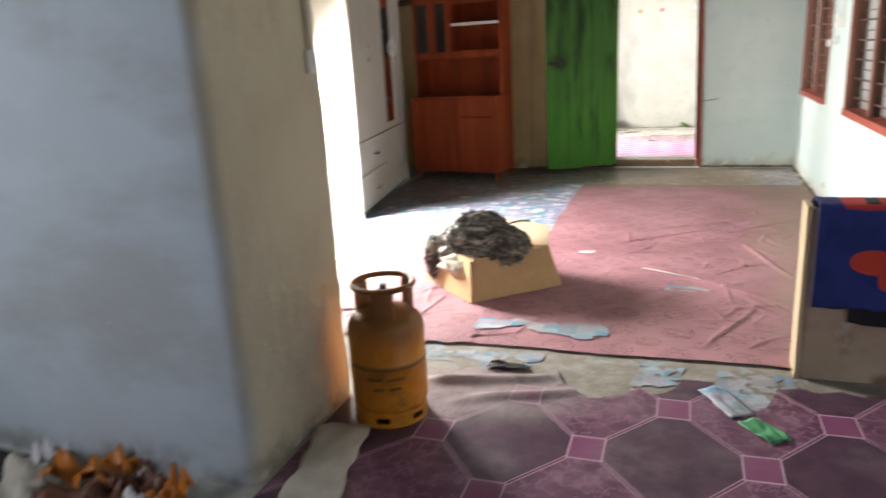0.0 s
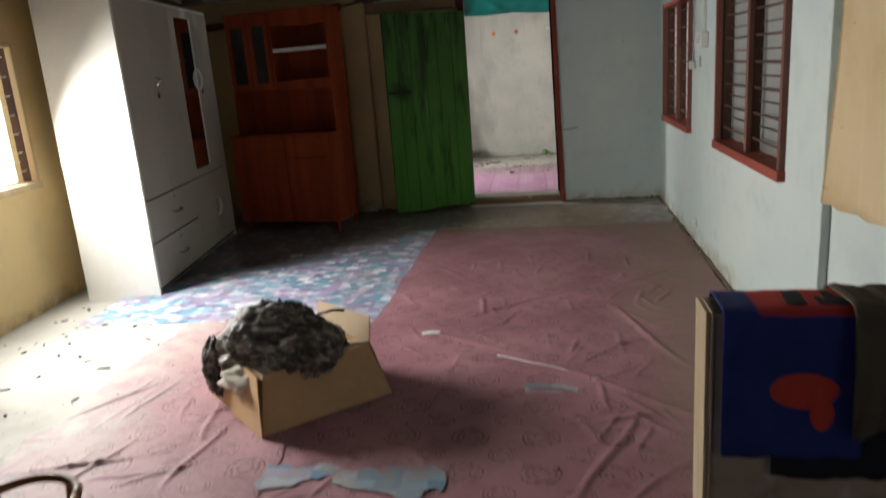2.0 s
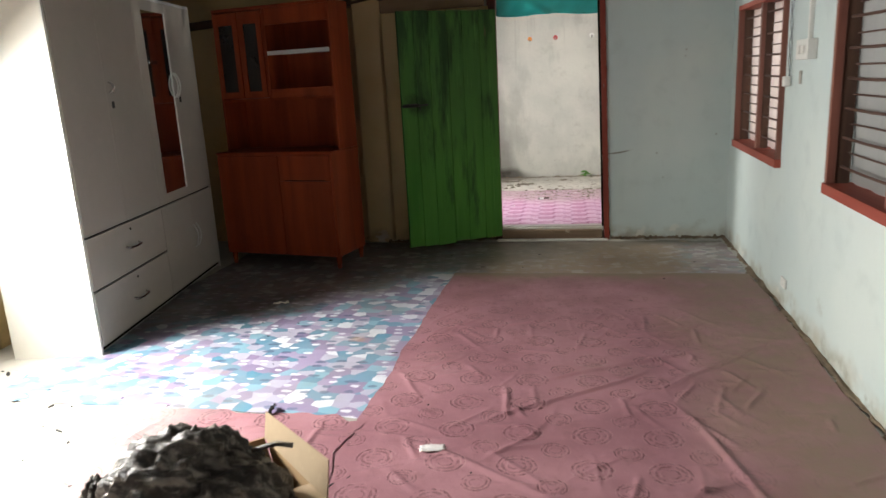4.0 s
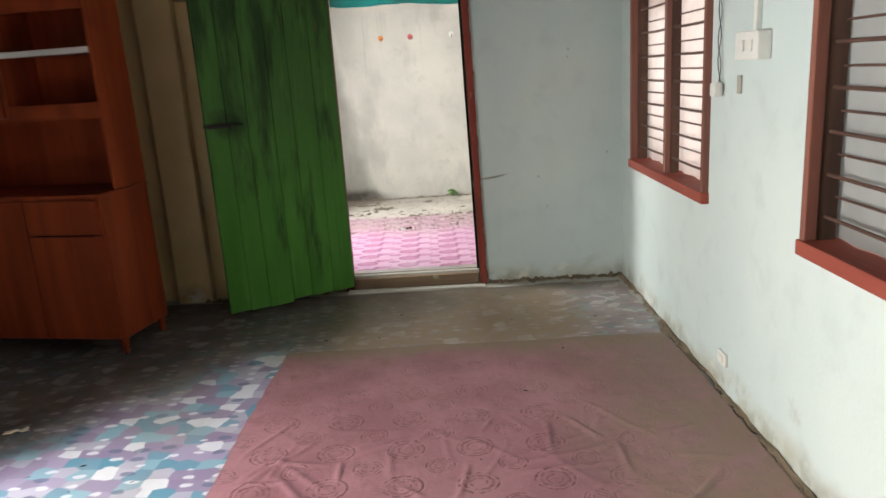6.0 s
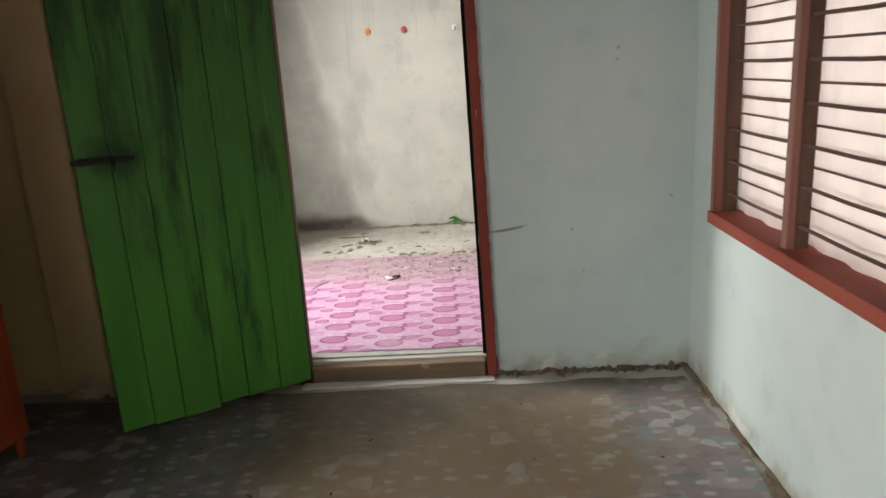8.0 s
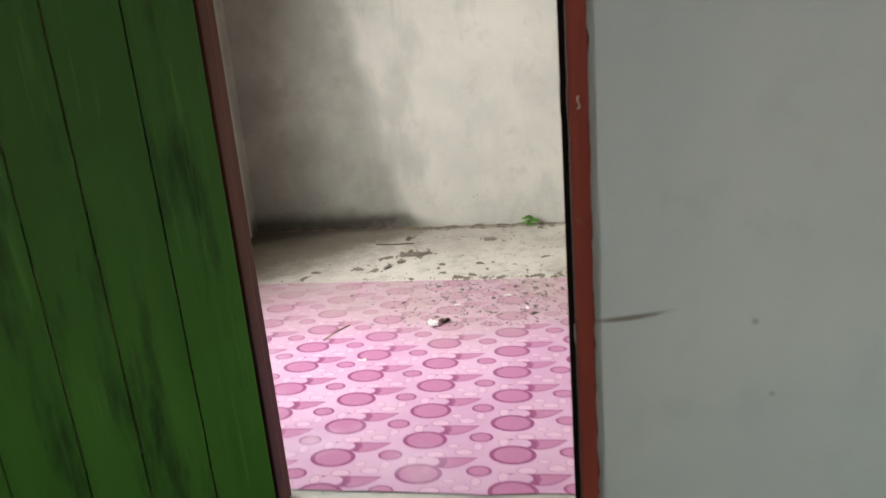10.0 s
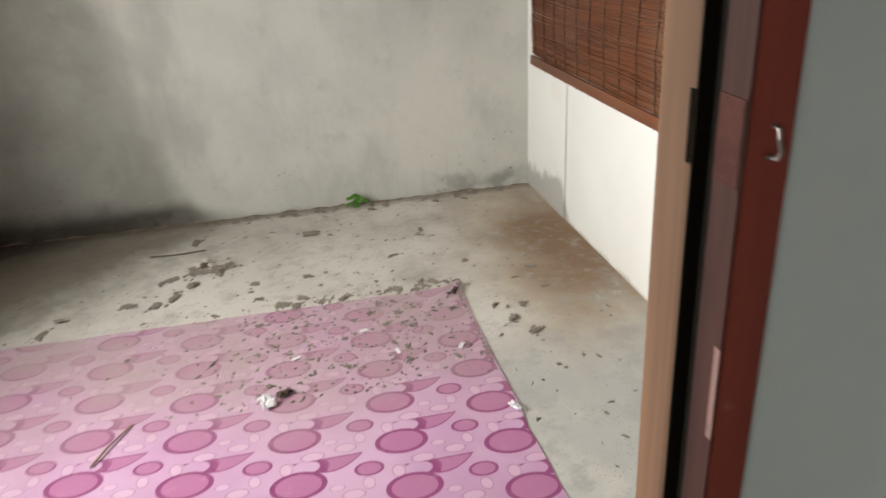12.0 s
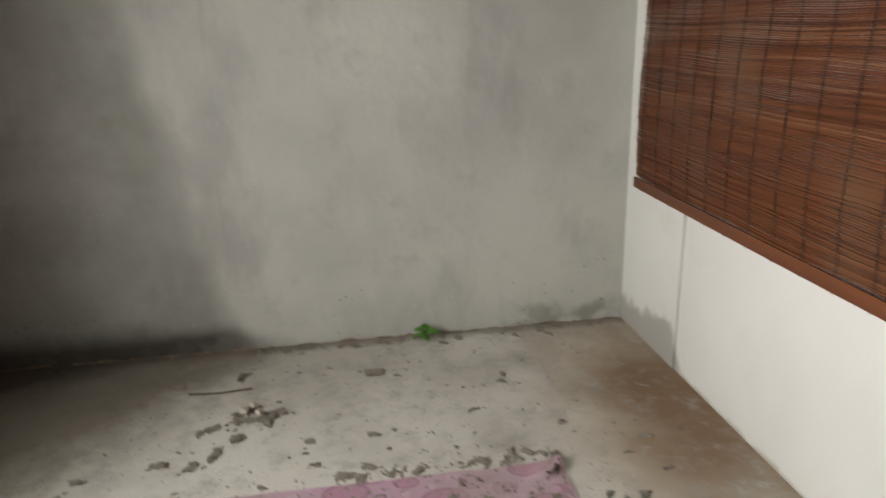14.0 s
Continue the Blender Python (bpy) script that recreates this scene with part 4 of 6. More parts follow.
part("jamb", boxes((-0.04, 0.003, -0.022, 0.033, 0.0, 2.05), bevel=0.004), RED_FRAME, door_1)
part("jamb", boxes((-0.95, -0.892, -0.028, 0.028, 0.0, 2.05), bevel=0.005), DARK_JAMB, door_1, "dark red-brown hinge jamb")
part("hinge_stop", boxes((-0.95, -0.925, 0.0285, 0.05, 0.085, 2.018)), GAP_BLACK, door_1, "dark rebate of the hinge jamb")
part("hinge_stop", boxes((-0.97, -0.914, 0.0505, 0.112, 0.085, 2.018), bevel=0.005), DARK_JAMB, door_1, "dark red-brown inner strip")
part("head", boxes((-0.975, 0.016, -0.03, 0.03, 2.02, 2.075), bevel=0.004), RED_FRAME_FLAT, door_1)
part("stop", boxes((-0.0425, -0.0402, -0.02, 0.0335, 0.085, 2.018)), STAINED, door_1, "dark stained inner face of the jamb")
post = part("post", boxes((-0.058, 0.03, 0.0365, 0.135, 0.1, 2.06), bevel=0.008), RAW_WOOD, door_1, "bare sawn timber post")
# front edge of the post lies unlit; its shade is put in as black
part("dark_edge", boxes((-0.0575, -0.041, 0.0335, 0.0363, 0.1, 2.018)), GAP_BLACK, post, "unlit edge of the post, its shade coloured black")
part("bolt_hole", boxes((-0.0592, -0.0583, 0.037, 0.044, 1.235, 1.305)), GAP_BLACK, post, "dark notch for the bolt")
part("sill", boxes((-0.892, -0.04, -0.02, 0.03, 0.0, 0.082), bevel=0.006), SILL_WOOD, door_1, "worn timber sill")
part("staple", chain([(-0.018, -0.021, 1.282), (-0.021, -0.034, 1.282), (-0.022, -0.037, 1.274), (-0.018, -0.037, 1.262), (-0.019, -0.034, 1.256), (-0.021, -0.021, 1.254)], 0.002), DULL_STEEL, door_1, "bent steel staple")
# black strip laid on the stop to carry the gap's shade
part("dark_strip", boxes((-0.0432, -0.0426, 0.022, 0.0334, 0.085, 2.018)), GAP_BLACK, door_1, "black strip added for the shade of the gap")
part("patch", boxes((-0.0442, -0.0426, -0.018, 0.02, 1.225, 1.305), bevel=0.0004), PATCH_BROWN, door_1, "lighter worn patch round the staple")
part("chip", boxes((-0.0436, -0.0426, -0.021, -0.012, 0.95, 1.06), (-0.0436, -0.0426, -0.021, -0.014, 0.55, 0.80)), CHIP_PINK, door_1, "pale chipped paint edge")
part("strip", boxes((-0.046, -0.0434, 0.0, 0.008, 0.66, 0.71), bevel=0.001), DULL_STEEL, door_1, "bare pale metal strip")
# the latch side of the frame leans a little out of plumb, and the post tapers back
for ob in door_1.children_recursive:
    if min(v.co.x for v in ob.data.vertices) > -0.1:
        for v in ob.data.vertices:
            if ob is post and v.co.y > 0.1:
                v.co.x += 0.016
            v.co.x += 0.013 - 0.019 * v.co.z
structure("threshold", boxes((-0.95, 0.03, 0.0365, 0.12, 0.0, 0.092), bevel=0.004), CEMENT_SILL, "pale cement threshold behind the sill", "threshold")
structure("doorstep", boxes((-0.93, 0.0, -0.09, -0.029, 0.0, 0.012), bevel=0.004), CEMENT_SILL, "low cement lip in front of the sill", "threshold")
structure("lintel", boxes((-1.87, -0.98, -0.045, 0.0, 1.95, 2.055), bevel=0.006), LINTEL_WOOD, "brown timber lintel above the green door", "lintel")


MULLION = make_wood("dark brown mullion", (0.24, 0.1, 0.07), (0.13, 0.052, 0.038), 2, 0.6)
# barred windows: frame, mullion, sill, bars
def window(name, m, wide, high, label, RED_FRAME=RED_FRAME, RED_FRAME_FLAT=RED_FRAME_FLAT, BAR_PAINT=BAR_PAINT, thick=0.0065, MULLION=MULLION):
    """Origin at the lower left inner corner of the frame, x along the wall, y into the room."""
    w = thing(name, m, label, "window")
    w["kind"] = "structure"
    for a, b in ((0, 0.032), (wide - 0.032, wide)):
        jamb = part("window_frame", boxes((a, b, -0.012, 0.028, 0.05, high - 0.032), bevel=0.004), RED_FRAME, w)
        part("liner", boxes((a + 0.004, b - 0.004, -0.072, -0.0125, 0.05, high - 0.032)), REVEAL, jamb, "dark brown inner reveal")
    part("window_frame", boxes((0, wide, -0.13, 0.028, high - 0.032, high), bevel=0.004), RED_FRAME_FLAT, w)
    part("window_sill", boxes((-0.008, wide + 0.008, -0.13, 0.036, 0, 0.05), bevel=0.005), RED_FRAME_FLAT, w)
    mul = part("mullion", boxes((wide / 2 - 0.02, wide / 2 + 0.02, -0.02, 0.008, 0.05, high - 0.032), bevel=0.004), MULLION, w)
    part("liner", boxes((wide / 2 - 0.017, wide / 2 + 0.017, -0.066, -0.0205, 0.05, high - 0.032)), REVEAL, mul, "dark brown inner reveal")
    n = 7
    for k in range(n):
        z = 0.05 + (high - 0.09) * (k + 0.6) / n
        for a, b in ((0.04, wide / 2 - 0.024), (wide / 2 + 0.024, wide - 0.04)):
            part("bar", chain([(a, -0.03, z), ((a + b) / 2, -0.03, z - 0.003), (b, -0.03, z)], thick, 8), BAR_PAINT, w)
            part("bar", chain([(a, -0.058, z + 0.06), (b, -0.058, z + 0.06)], thick * 0.66, 6), BAR_PAINT, w, "thin outer bar")
    return w


WINDOW_JAMB = make_wood("brown-red window jamb", (0.22, 0.08, 0.055), (0.13, 0.05, 0.035), 2, 0.6, (0.28, 0.18, 0.14))


def wall_window(name, w, label):
    return window(name, pose(XR, w[0], w[2], 0, 0, 90), w[1] - w[0], w[3] - w[2], label, WINDOW_JAMB)


wall_window("window_1", W1, "red-brown framed window with dark horizontal bars")
wall_window("window_2", W2, "red-brown framed barred window backed by a grey sheet")
PALE_FRAME = make_wood("cream painted timber", (0.6, 0.47, 0.28), (0.5, 0.37, 0.2), 2, 0.6)
tilt = math.degrees(math.atan(0.11))
window("window_3", pose(left_x(WL[1]), WL[1], WL[2], 0, 0, -90 + tilt), 1.27, 0.94, "timber-framed barred window full of daylight", PALE_FRAME, PALE_FRAME, WHITE_PLASTIC, 0.0035, PALE_FRAME)


# glare outside the hall window, and ragged brush edges of the red paint beside the door frame
structure("backdrop", boxes((-5.3, -5.25, -5.6, 0.2, 0.0, 3.0)), GLOW, "white overcast glare outside the window", "backdrop")
def ragged_paint(x, side, seed):
    def place(u, v):
        z = 0.02 + 2.02 * v
        w = 0.004 + 0.008 * noise.noise(Vector((z * 9, seed, 0))) + 0.004 * noise.noise(Vector((z * 31, seed, 2)))
        return (x + 0.013 - 0.019 * z + side * max(0.001, w) * u, -0.0018, z)
    return sheet(1, 160, place, 0.0015)


part("paint_edge", ragged_paint(0.001, 1, 1.0), RED_FRAME, door_1, "uneven brushed paint edge on the wall")
structure("backdrop", boxes((2.3, 2.35, -4.6, 0.6, 0.0, 3.2)), GLOW_SHADE, "white overcast glare outside the barred windows", "backdrop")

# ---- floor coverings ----
def crease(x, y, folds):
    """Height of soft folds: rows of (x, y, heading in degrees, length, width, height)."""
    z = 0.0
    for fx, fy, way, length, width, high in folds:
        c, s = math.cos(radians(way)), math.sin(radians(way))
        a, b = (x - fx) * c + (y - fy) * s, (y - fy) * c - (x - fx) * s
        b += 0.08 * length * math.sin(a * 3.0 / length)
        z += high * math.exp(-(b / width) ** 2) * math.exp(-(a / (length * 0.5)) ** 4)
    return z


def rug(name, x0, x1, y0, y1, z, material, label, category, waves=0.004, ragged=0.0, nu=60, nv=60, folds=(), keep=None, far=None):
    """A thin sheet on the floor with folds, soft waves and uneven edges."""
    def place(u, v):
        x = x0 + (x1 - x0) * u
        y = y0 + ((far(x) if far else y1) - y0) * v
        lift = max(0.0, noise.noise(Vector((x * 2.1, y * 2.1, z * 50)))) * waves + crease(x, y, folds)
        n = noise.noise(Vector((x * 3, y * 3, 2))) * ragged + noise.noise(Vector((x * 11, y * 11, 2))) * ragged * 0.4
        m = noise.noise(Vector((x * 3, y * 3, 9))) * ragged + noise.noise(Vector((x * 11, y * 11, 9))) * ragged * 0.4
        return (x + n * abs(2 * u - 1) ** 6, y + m * abs(2 * v - 1) ** 6, z + lift)
    bm = sheet(nu, nv, place)
    if keep:
        bmesh.ops.delete(bm, geom=[f for f in bm.faces if not keep(f.calc_center_median())], context="FACES")
    ob = link_mesh(name, bm, material, True)
    return tagged(ob, label, category)


rng = random.Random(4)
folds = [(-0.25, -3.1, 48, 0.9, 0.013, 0.011), (-0.02, -2.75, 40, 0.8, 0.012, 0.011), (0.35, -3.6, 118, 0.9, 0.015, 0.010), (0.2, -4.3, 150, 0.9, 0.015, 0.011),
         (-0.5, -3.75, 160, 0.8, 0.012, 0.009), (0.45, -2.7, 55, 0.7, 0.012, 0.009), (0.1, -4.8, 75, 0.6, 0.012, 0.009), (-0.3, -4.05, 170, 0.5, 0.012, 0.009)]
for k in range(190):
    folds.append((rng.uniform(-1.1, 0.8), rng.uniform(-5.15, -2.0), rng.choice((20, 45, 60, 120, 150, 90)) + rng.uniform(-20, 20), rng.uniform(0.07, 0.36), rng.uniform(0.007, 0.013), rng.uniform(0.003, 0.008)))
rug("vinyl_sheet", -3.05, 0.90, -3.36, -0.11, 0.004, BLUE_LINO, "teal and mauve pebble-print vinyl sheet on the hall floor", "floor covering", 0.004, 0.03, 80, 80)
rug("carpet_sheet", -1.12, 0.91, -5.24, -1.12, 0.010, RED_CARPET, "creased old rose carpet sheet with ring medallions", "carpet", 0.006, 0.02, 210, 430, folds)
folds2 = [(rng.uniform(-2.3, -1.2), rng.uniform(-5.2, -3.5), rng.choice((15, 40, 75, 100)) + rng.uniform(-15, 15), rng.uniform(0.15, 0.5), rng.uniform(0.008, 0.014), rng.uniform(0.003, 0.009)) for k in range(36)]
rug("carpet_strip", -2.25, -1.09, -5.25, -3.37, 0.013, RED_CARPET, "rose carpet strip beside the cardboard box, its pale edge painted glare", "carpet", 0.008, 0.09, 120, 190, folds2)


def torn_edge(x):
    """Far edge of the kitchen vinyl: torn back in big ragged bites."""
    bite = 0.0
    for at, wide, deep in ((-0.80, 0.16, 0.09), (-0.45, 0.2, 0.24), (-0.22, 0.1, 0.16), (0.12, 0.12, 0.22), (-1.15, 0.2, 0.12)):
        bite = max(bite, deep * max(0.0, 1 - abs((x - at) / wide) ** 2.5))
    return -5.43 - bite + noise.noise(Vector((x * 14, 0, 4))) * 0.025 + noise.noise(Vector((x * 45, 0, 4))) * 0.012


rug("vinyl_sheet", -1.44, 1.9, -9.8, -5.36, 0.006, TILE_LINO, "torn purple octagon-print vinyl sheet in the kitchen", "floor covering", 0.006, 0.0, 520, 200,
    [(-0.9, -5.6, 25, 0.5, 0.03, 0.02), (-0.75, -5.72, 30, 0.45, 0.03, 0.018), (-1.1, -5.65, 15, 0.4, 0.03, 0.014)],
    far=torn_edge)
rug("vinyl_remnant", -1.42, -0.72, -5.47, -5.29, 0.003, SQUARE_LINO, "torn blue and white square-print vinyl remnant", "floor covering", 0.003, 0.05, 140, 36,
    (), lambda c: noise.noise(Vector((c.x * 7, c.y * 9, 1))) + 0.5 * noise.noise(Vector((c.x * 25, c.y * 25, 1))) > -0.05)
rug("vinyl_remnant", -0.32, -0.14, -5.62, -5.32, 0.003, SQUARE_LINO, "torn blue and white square-print vinyl remnant", "floor covering", 0.002, 0.05, 50, 60,
    (), lambda c: noise.noise(Vector((c.x * 8, c.y * 8, 4))) + 0.5 * noise.noise(Vector((c.x * 25, c.y * 25, 4))) > -0.12)
rug("vinyl_remnant", 0.02, 0.30, -5.66, -5.31, 0.003, SQUARE_LINO, "torn blue and white square-print vinyl remnant", "floor covering", 0.002, 0.05, 50, 60,
    (), lambda c: noise.noise(Vector((c.x * 8, c.y * 8, 4))) + 0.5 * noise.noise(Vector((c.x * 25, c.y * 25, 4))) > -0.12)
rug("vinyl_patch", -1.13, -0.48, -5.11, -4.89, 0.0155, SQUARE_LINO, "blue and white square-print vinyl patch on the carpet", "floor covering", 0.002, 0.04, 130, 50, (), lambda c: noise.noise(Vector((c.x * 6, c.y * 9, 3))) + 0.5 * noise.noise(Vector((c.x * 22, c.y * 26, 3))) > 0.9 * max(0.0, abs(c.y + 5.0) / 0.1) ** 2 - 0.42)
rug("vinyl_patch", -0.22, 0.0, -4.33, -4.25, 0.0165, SQUARE_LINO, "small blue vinyl patch on the carpet", "floor covering", 0.002, 0.03, 28, 16, (), lambda c: noise.noise(Vector((c.x * 13, c.y * 22, 6))) > -0.1)
PINK = rug("vinyl_sheet", -2.12, 0.115, 0.125, 1.975, 0.104, PINK_CARPET, "pink oval-print vinyl sheet with sand on it", "floor covering", 0.003, 0.016, 110, 110,
           [(0.1, 1.95, 40, 0.2, 0.03, 0.03)])


# crumbled plaster and soil along the wall feet
def ridge(name, a, b, wide, high, seed, label):
    a, b = Vector(a), Vector(b)
    n = (b - a).cross(Vector((0, 0, 1))).normalized()
    def place(u, v):
        q = a.lerp(b, u)
        w = wide * max(0.04, 0.45 + 1.1 * noise.noise(Vector((u * 17, seed, 0))) + 0.6 * noise.noise(Vector((u * 61, seed, 0))) + 0.4 * noise.noise(Vector((u * 160, seed, 0))))
        h = high * max(0.05, 0.4 + 1.6 * noise.noise(Vector((u * 30, v * 3, seed))) + 0.7 * noise.noise(Vector((u * 120, v * 3, seed)))) * math.sin(min(1.0, v * 1.0) * math.pi * 0.5)
        return q + n * (w * (1 - v)) + Vector((0, 0, 0.008 + h if v > 0 else 0.003))
    return tagged(link_mesh(name, sheet(420, 5, place), SOIL, True), label, "debris", kind="stuff")


SOIL = plain("dark soil and crumbled plaster", (0.24, 0.18, 0.12), 0.95, vary=0.5, scale=30, depth=0.006)
ridge("wall_foot_soil", (0.944, -0.02, 0), (0.944, -5.2, 0), 0.06, 0.009, 3.0, "dark soil and crumbled plaster along the window wall")
ridge("wall_foot_soil", (0.03, -0.001, 0), (0.94, -0.001, 0), 0.06, 0.016, 6.0, "dark soil and crumbled plaster along the door wall")
ridge("wall_foot_soil", (-1.9, -0.1, 0), (-0.95, -0.001, 0), 0.05, 0.016, 9.0, "dark soil behind the open door")
ridge("wall_foot_soil", (-2.16, 3.069, 0.089), (0.77, 3.069, 0.089), 0.03, 0.01, 12.0, "dark dirt along the foot of the plaster wall")
ridge("wall_foot_soil", (0.779, 2.5, 0.089), (0.779, 0.3, 0.089), 0.012, 0.003, 15.0, "brown dirt along the foot of the white wall")

# ---- hall: wardrobe, cabinet, green door ----
def pull(bm, x, y, z, tall, out=0.03, r=0.006):
    """A bowed bar handle standing off a front that faces -y."""
    pts = [(x, y, z - tall / 2)] + [(x, y - out * math.sin(math.pi * k / 8) ** 0.7, z - tall / 2 + tall * k / 8) for k in range(1, 8)] + [(x, y, z + tall / 2)]
    extra = chain(pts, r)
    mesh = bpy.data.meshes.new("handle_tmp")
    extra.to_mesh(mesh)
    extra.free()
    bm.from_mesh(mesh)
    bpy.data.meshes.remove(mesh)
    return bm


def wardrobe():
    """Local x along the front from the near end, front faces -y at y = 0."""
    w = thing("wardrobe", pose(-2.80, -2.795, 0, 0, 0, 99.5), "tall cream laminate wardrobe with a mirror strip and drawers", "wardrobe")
    wide, deep, high = 1.95, 0.5, 2.02
    for name, row in (("side_panel", (0.0, 0.018, 0.0, deep, 0, high)), ("side_panel", (wide - 0.018, wide, 0.0, deep, 0, high)),
                      ("top_panel", (0.0185, wide - 0.0185, 0.0, deep, high - 0.018, high)),
                      ("back_panel", (0.0185, wide - 0.0185, deep - 0.01, deep, 0, high - 0.0185)), ("plinth", (0.0185, wide - 0.0185, 0.03, 0.05, 0.0, 0.05))):
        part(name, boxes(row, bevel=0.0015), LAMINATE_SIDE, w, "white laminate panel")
    part("joint", boxes((0.018, wide - 0.018, 0.012, 0.016, 0.02, high - 0.018)), GAP_BLACK, w, "dark gaps between the fronts")
    e = 0.004
    cols = ((0.018, 0.494), (0.494, 0.985), (0.985, 1.49), (1.49, wide - 0.018))
    for k, (a, b) in enumerate(cols):
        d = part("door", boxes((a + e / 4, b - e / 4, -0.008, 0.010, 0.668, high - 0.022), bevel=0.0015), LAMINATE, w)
        if k == 2:
            part("mirror", boxes((1.10, 1.45, -0.0105, -0.0085, 0.735, 1.93)), MIRROR, d, "long mirror strip reflecting brown wood")
            part("mirror_edge", boxes((1.448, 1.462, -0.014, -0.0085, 0.73, 1.935)), LAMINATE_SIDE, d, "pale edging strip")
            part("mirror_clip", boxes((1.12, 1.24, -0.016, -0.0108, 1.59, 1.615), bevel=0.002), CHROME, d)
        if k in (1, 2, 3):
            hx = {1: 0.53, 2: 1.472, 3: 1.51}[k]
            part("handle", pull(bmesh.new(), hx, -0.012, 1.45, 0.17 if k > 1 else 0.06), CHROME if k == 1 else WHITE_PLASTIC, d, "bowed bar handle")
        if k in (1, 3):
            part("lock", boxes(((0.55 if k == 1 else 1.55) - 0.012, (0.55 if k == 1 else 1.55) + 0.012, -0.016, -0.009, 1.33, 1.37), bevel=0.003), BLACK_METAL, d)
    for k, (a, b) in enumerate(((0.985, 1.49), (1.49, wide - 0.018))):
        d = part("lower_door", boxes((a + e / 4, b - e / 4, -0.008, 0.010, 0.05, 0.656), bevel=0.0015), LAMINATE, w)
        part("handle", pull(bmesh.new(), (1.465, 1.52)[k], -0.012, 0.36, 0.17), WHITE_PLASTIC, d, "bowed bar handle")
    for z0, z1 in ((0.368, 0.656), (0.05, 0.356)):
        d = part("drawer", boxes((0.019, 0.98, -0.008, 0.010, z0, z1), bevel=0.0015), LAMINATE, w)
        zc = z0 + 0.15
        part("handle", chain([(0.44, -0.008, zc), (0.45, -0.03, zc - 0.008), (0.52, -0.034, zc - 0.012), (0.59, -0.03, zc - 0.008), (0.60, -0.008, zc)], 0.006), CHROME, d, "bowed chrome handle")
        part("lock", boxes((0.515, 0.53, -0.011, -0.007, z1 - 0.05, z1 - 0.035), bevel=0.002), BLACK_METAL, d)
    return w


wardrobe()


def hutch():
    """Local x runs left along the front from the right front corner (negative), front faces -y."""
    h = thing("kitchen_cabinet", pose(-2.03, -1.005, 0, 0, 0, -10), "tall orange-brown veneer hutch cabinet on short tapered legs", "cabinet")
    wide, deep, up = 1.04, 0.42, 0.28
    z0, z1, z2 = 0.1, 0.915, 2.0
    part("base", boxes((-wide, 0, 0.0, deep, z0, z1 - 0.02), bevel=0.003), HUTCH_WOOD, h)
    part("worktop", boxes((-wide - 0.005, 0.008, -0.012, deep, z1 - 0.0195, z1), bevel=0.004), HUTCH_WOOD, h)
    split = -0.47
    part("door", boxes((-wide + 0.006, split - 0.003, -0.016, -0.001, z0 + 0.01, z1 - 0.03), bevel=0.002), HUTCH_WOOD, h)
    part("door", boxes((split + 0.003, -0.02, -0.016, -0.001, z0 + 0.01, 0.69), bevel=0.002), HUTCH_WOOD, h)
    d = part("drawer", boxes((split + 0.003, -0.02, -0.016, -0.001, 0.70, z1 - 0.03), bevel=0.002), HUTCH_WOOD, h)
    part("finger_gap", boxes((split + 0.05, -0.06, -0.0185, -0.0165, 0.694, 0.7)), GAP_BLACK, d)
    for x, y in ((-0.03, 0.03), (-wide + 0.03, 0.03), (-0.03, deep - 0.03), (-wide + 0.03, deep - 0.03)):
        bm = bmesh.new()
        tube(bm, (x, y, 0.0), (x, y, z0), 0.014, 0.024, 12)
        part("leg", bm, HUTCH_WOOD, h, smooth=True)
    y0 = deep - up
    part("upper_side", boxes((-0.02, 0, y0, deep, z1 + 0.001, z2), bevel=0.002), HUTCH_WOOD, h)
    part("upper_side", boxes((-wide, -wide + 0.02, y0, deep, z1 + 0.001, z2), bevel=0.002), HUTCH_WOOD, h)
    part("back", boxes((-wide + 0.02, -0.02, deep - 0.012, deep, z1 + 0.001, z2 - 0.02)), HUTCH_WOOD, h)
    part("top", boxes((-wide, 0, y0 - 0.006, deep, z2 - 0.0195, z2 + 0.005), bevel=0.003), HUTCH_WOOD, h)
    part("cupboard_floor", boxes((-wide + 0.02, -0.02, y0, deep - 0.012, 1.3, 1.32)), HUTCH_WOOD, h)
    part("shelf", boxes((-0.56, -0.02, y0 + 0.005, deep - 0.012, 1.645, 1.663), bevel=0.002), HUTCH_WOOD, h)
    part("shelf_edge", boxes((-0.56, -0.02, y0 - 0.008, y0 + 0.004, 1.638, 1.668), bevel=0.002), WHITE_PLASTIC, h, "pale shelf edging strip")
    part("partition", boxes((-0.585, -0.565, y0, deep - 0.012, 1.32, z2 - 0.02)), HUTCH_WOOD, h)
    part("lower_rail", boxes((-0.56, -0.02, y0 - 0.004, y0 + 0.012, 1.32, 1.385), bevel=0.002), HUTCH_WOOD, h)
    part("cornice", boxes((-0.56, -0.02, y0 - 0.004, y0 + 0.012, 1.86, z2 - 0.02), bevel=0.002), HUTCH_WOOD, h)
    for a, b in ((-0.80, -0.59), (-1.03, -0.81)):
        d = part("cupboard_door", boxes((a, a + 0.045, y0 - 0.014, y0 - 0.001, 1.325, z2 - 0.03), (b - 0.045, b, y0 - 0.014, y0 - 0.001, 1.325, z2 - 0.03),
                                        (a + 0.045, b - 0.045, y0 - 0.014, y0 - 0.001, 1.325, 1.375), (a + 0.045, b - 0.045, y0 - 0.014, y0 - 0.001, 1.88, z2 - 0.03), bevel=0.002), HUTCH_WOOD, h)
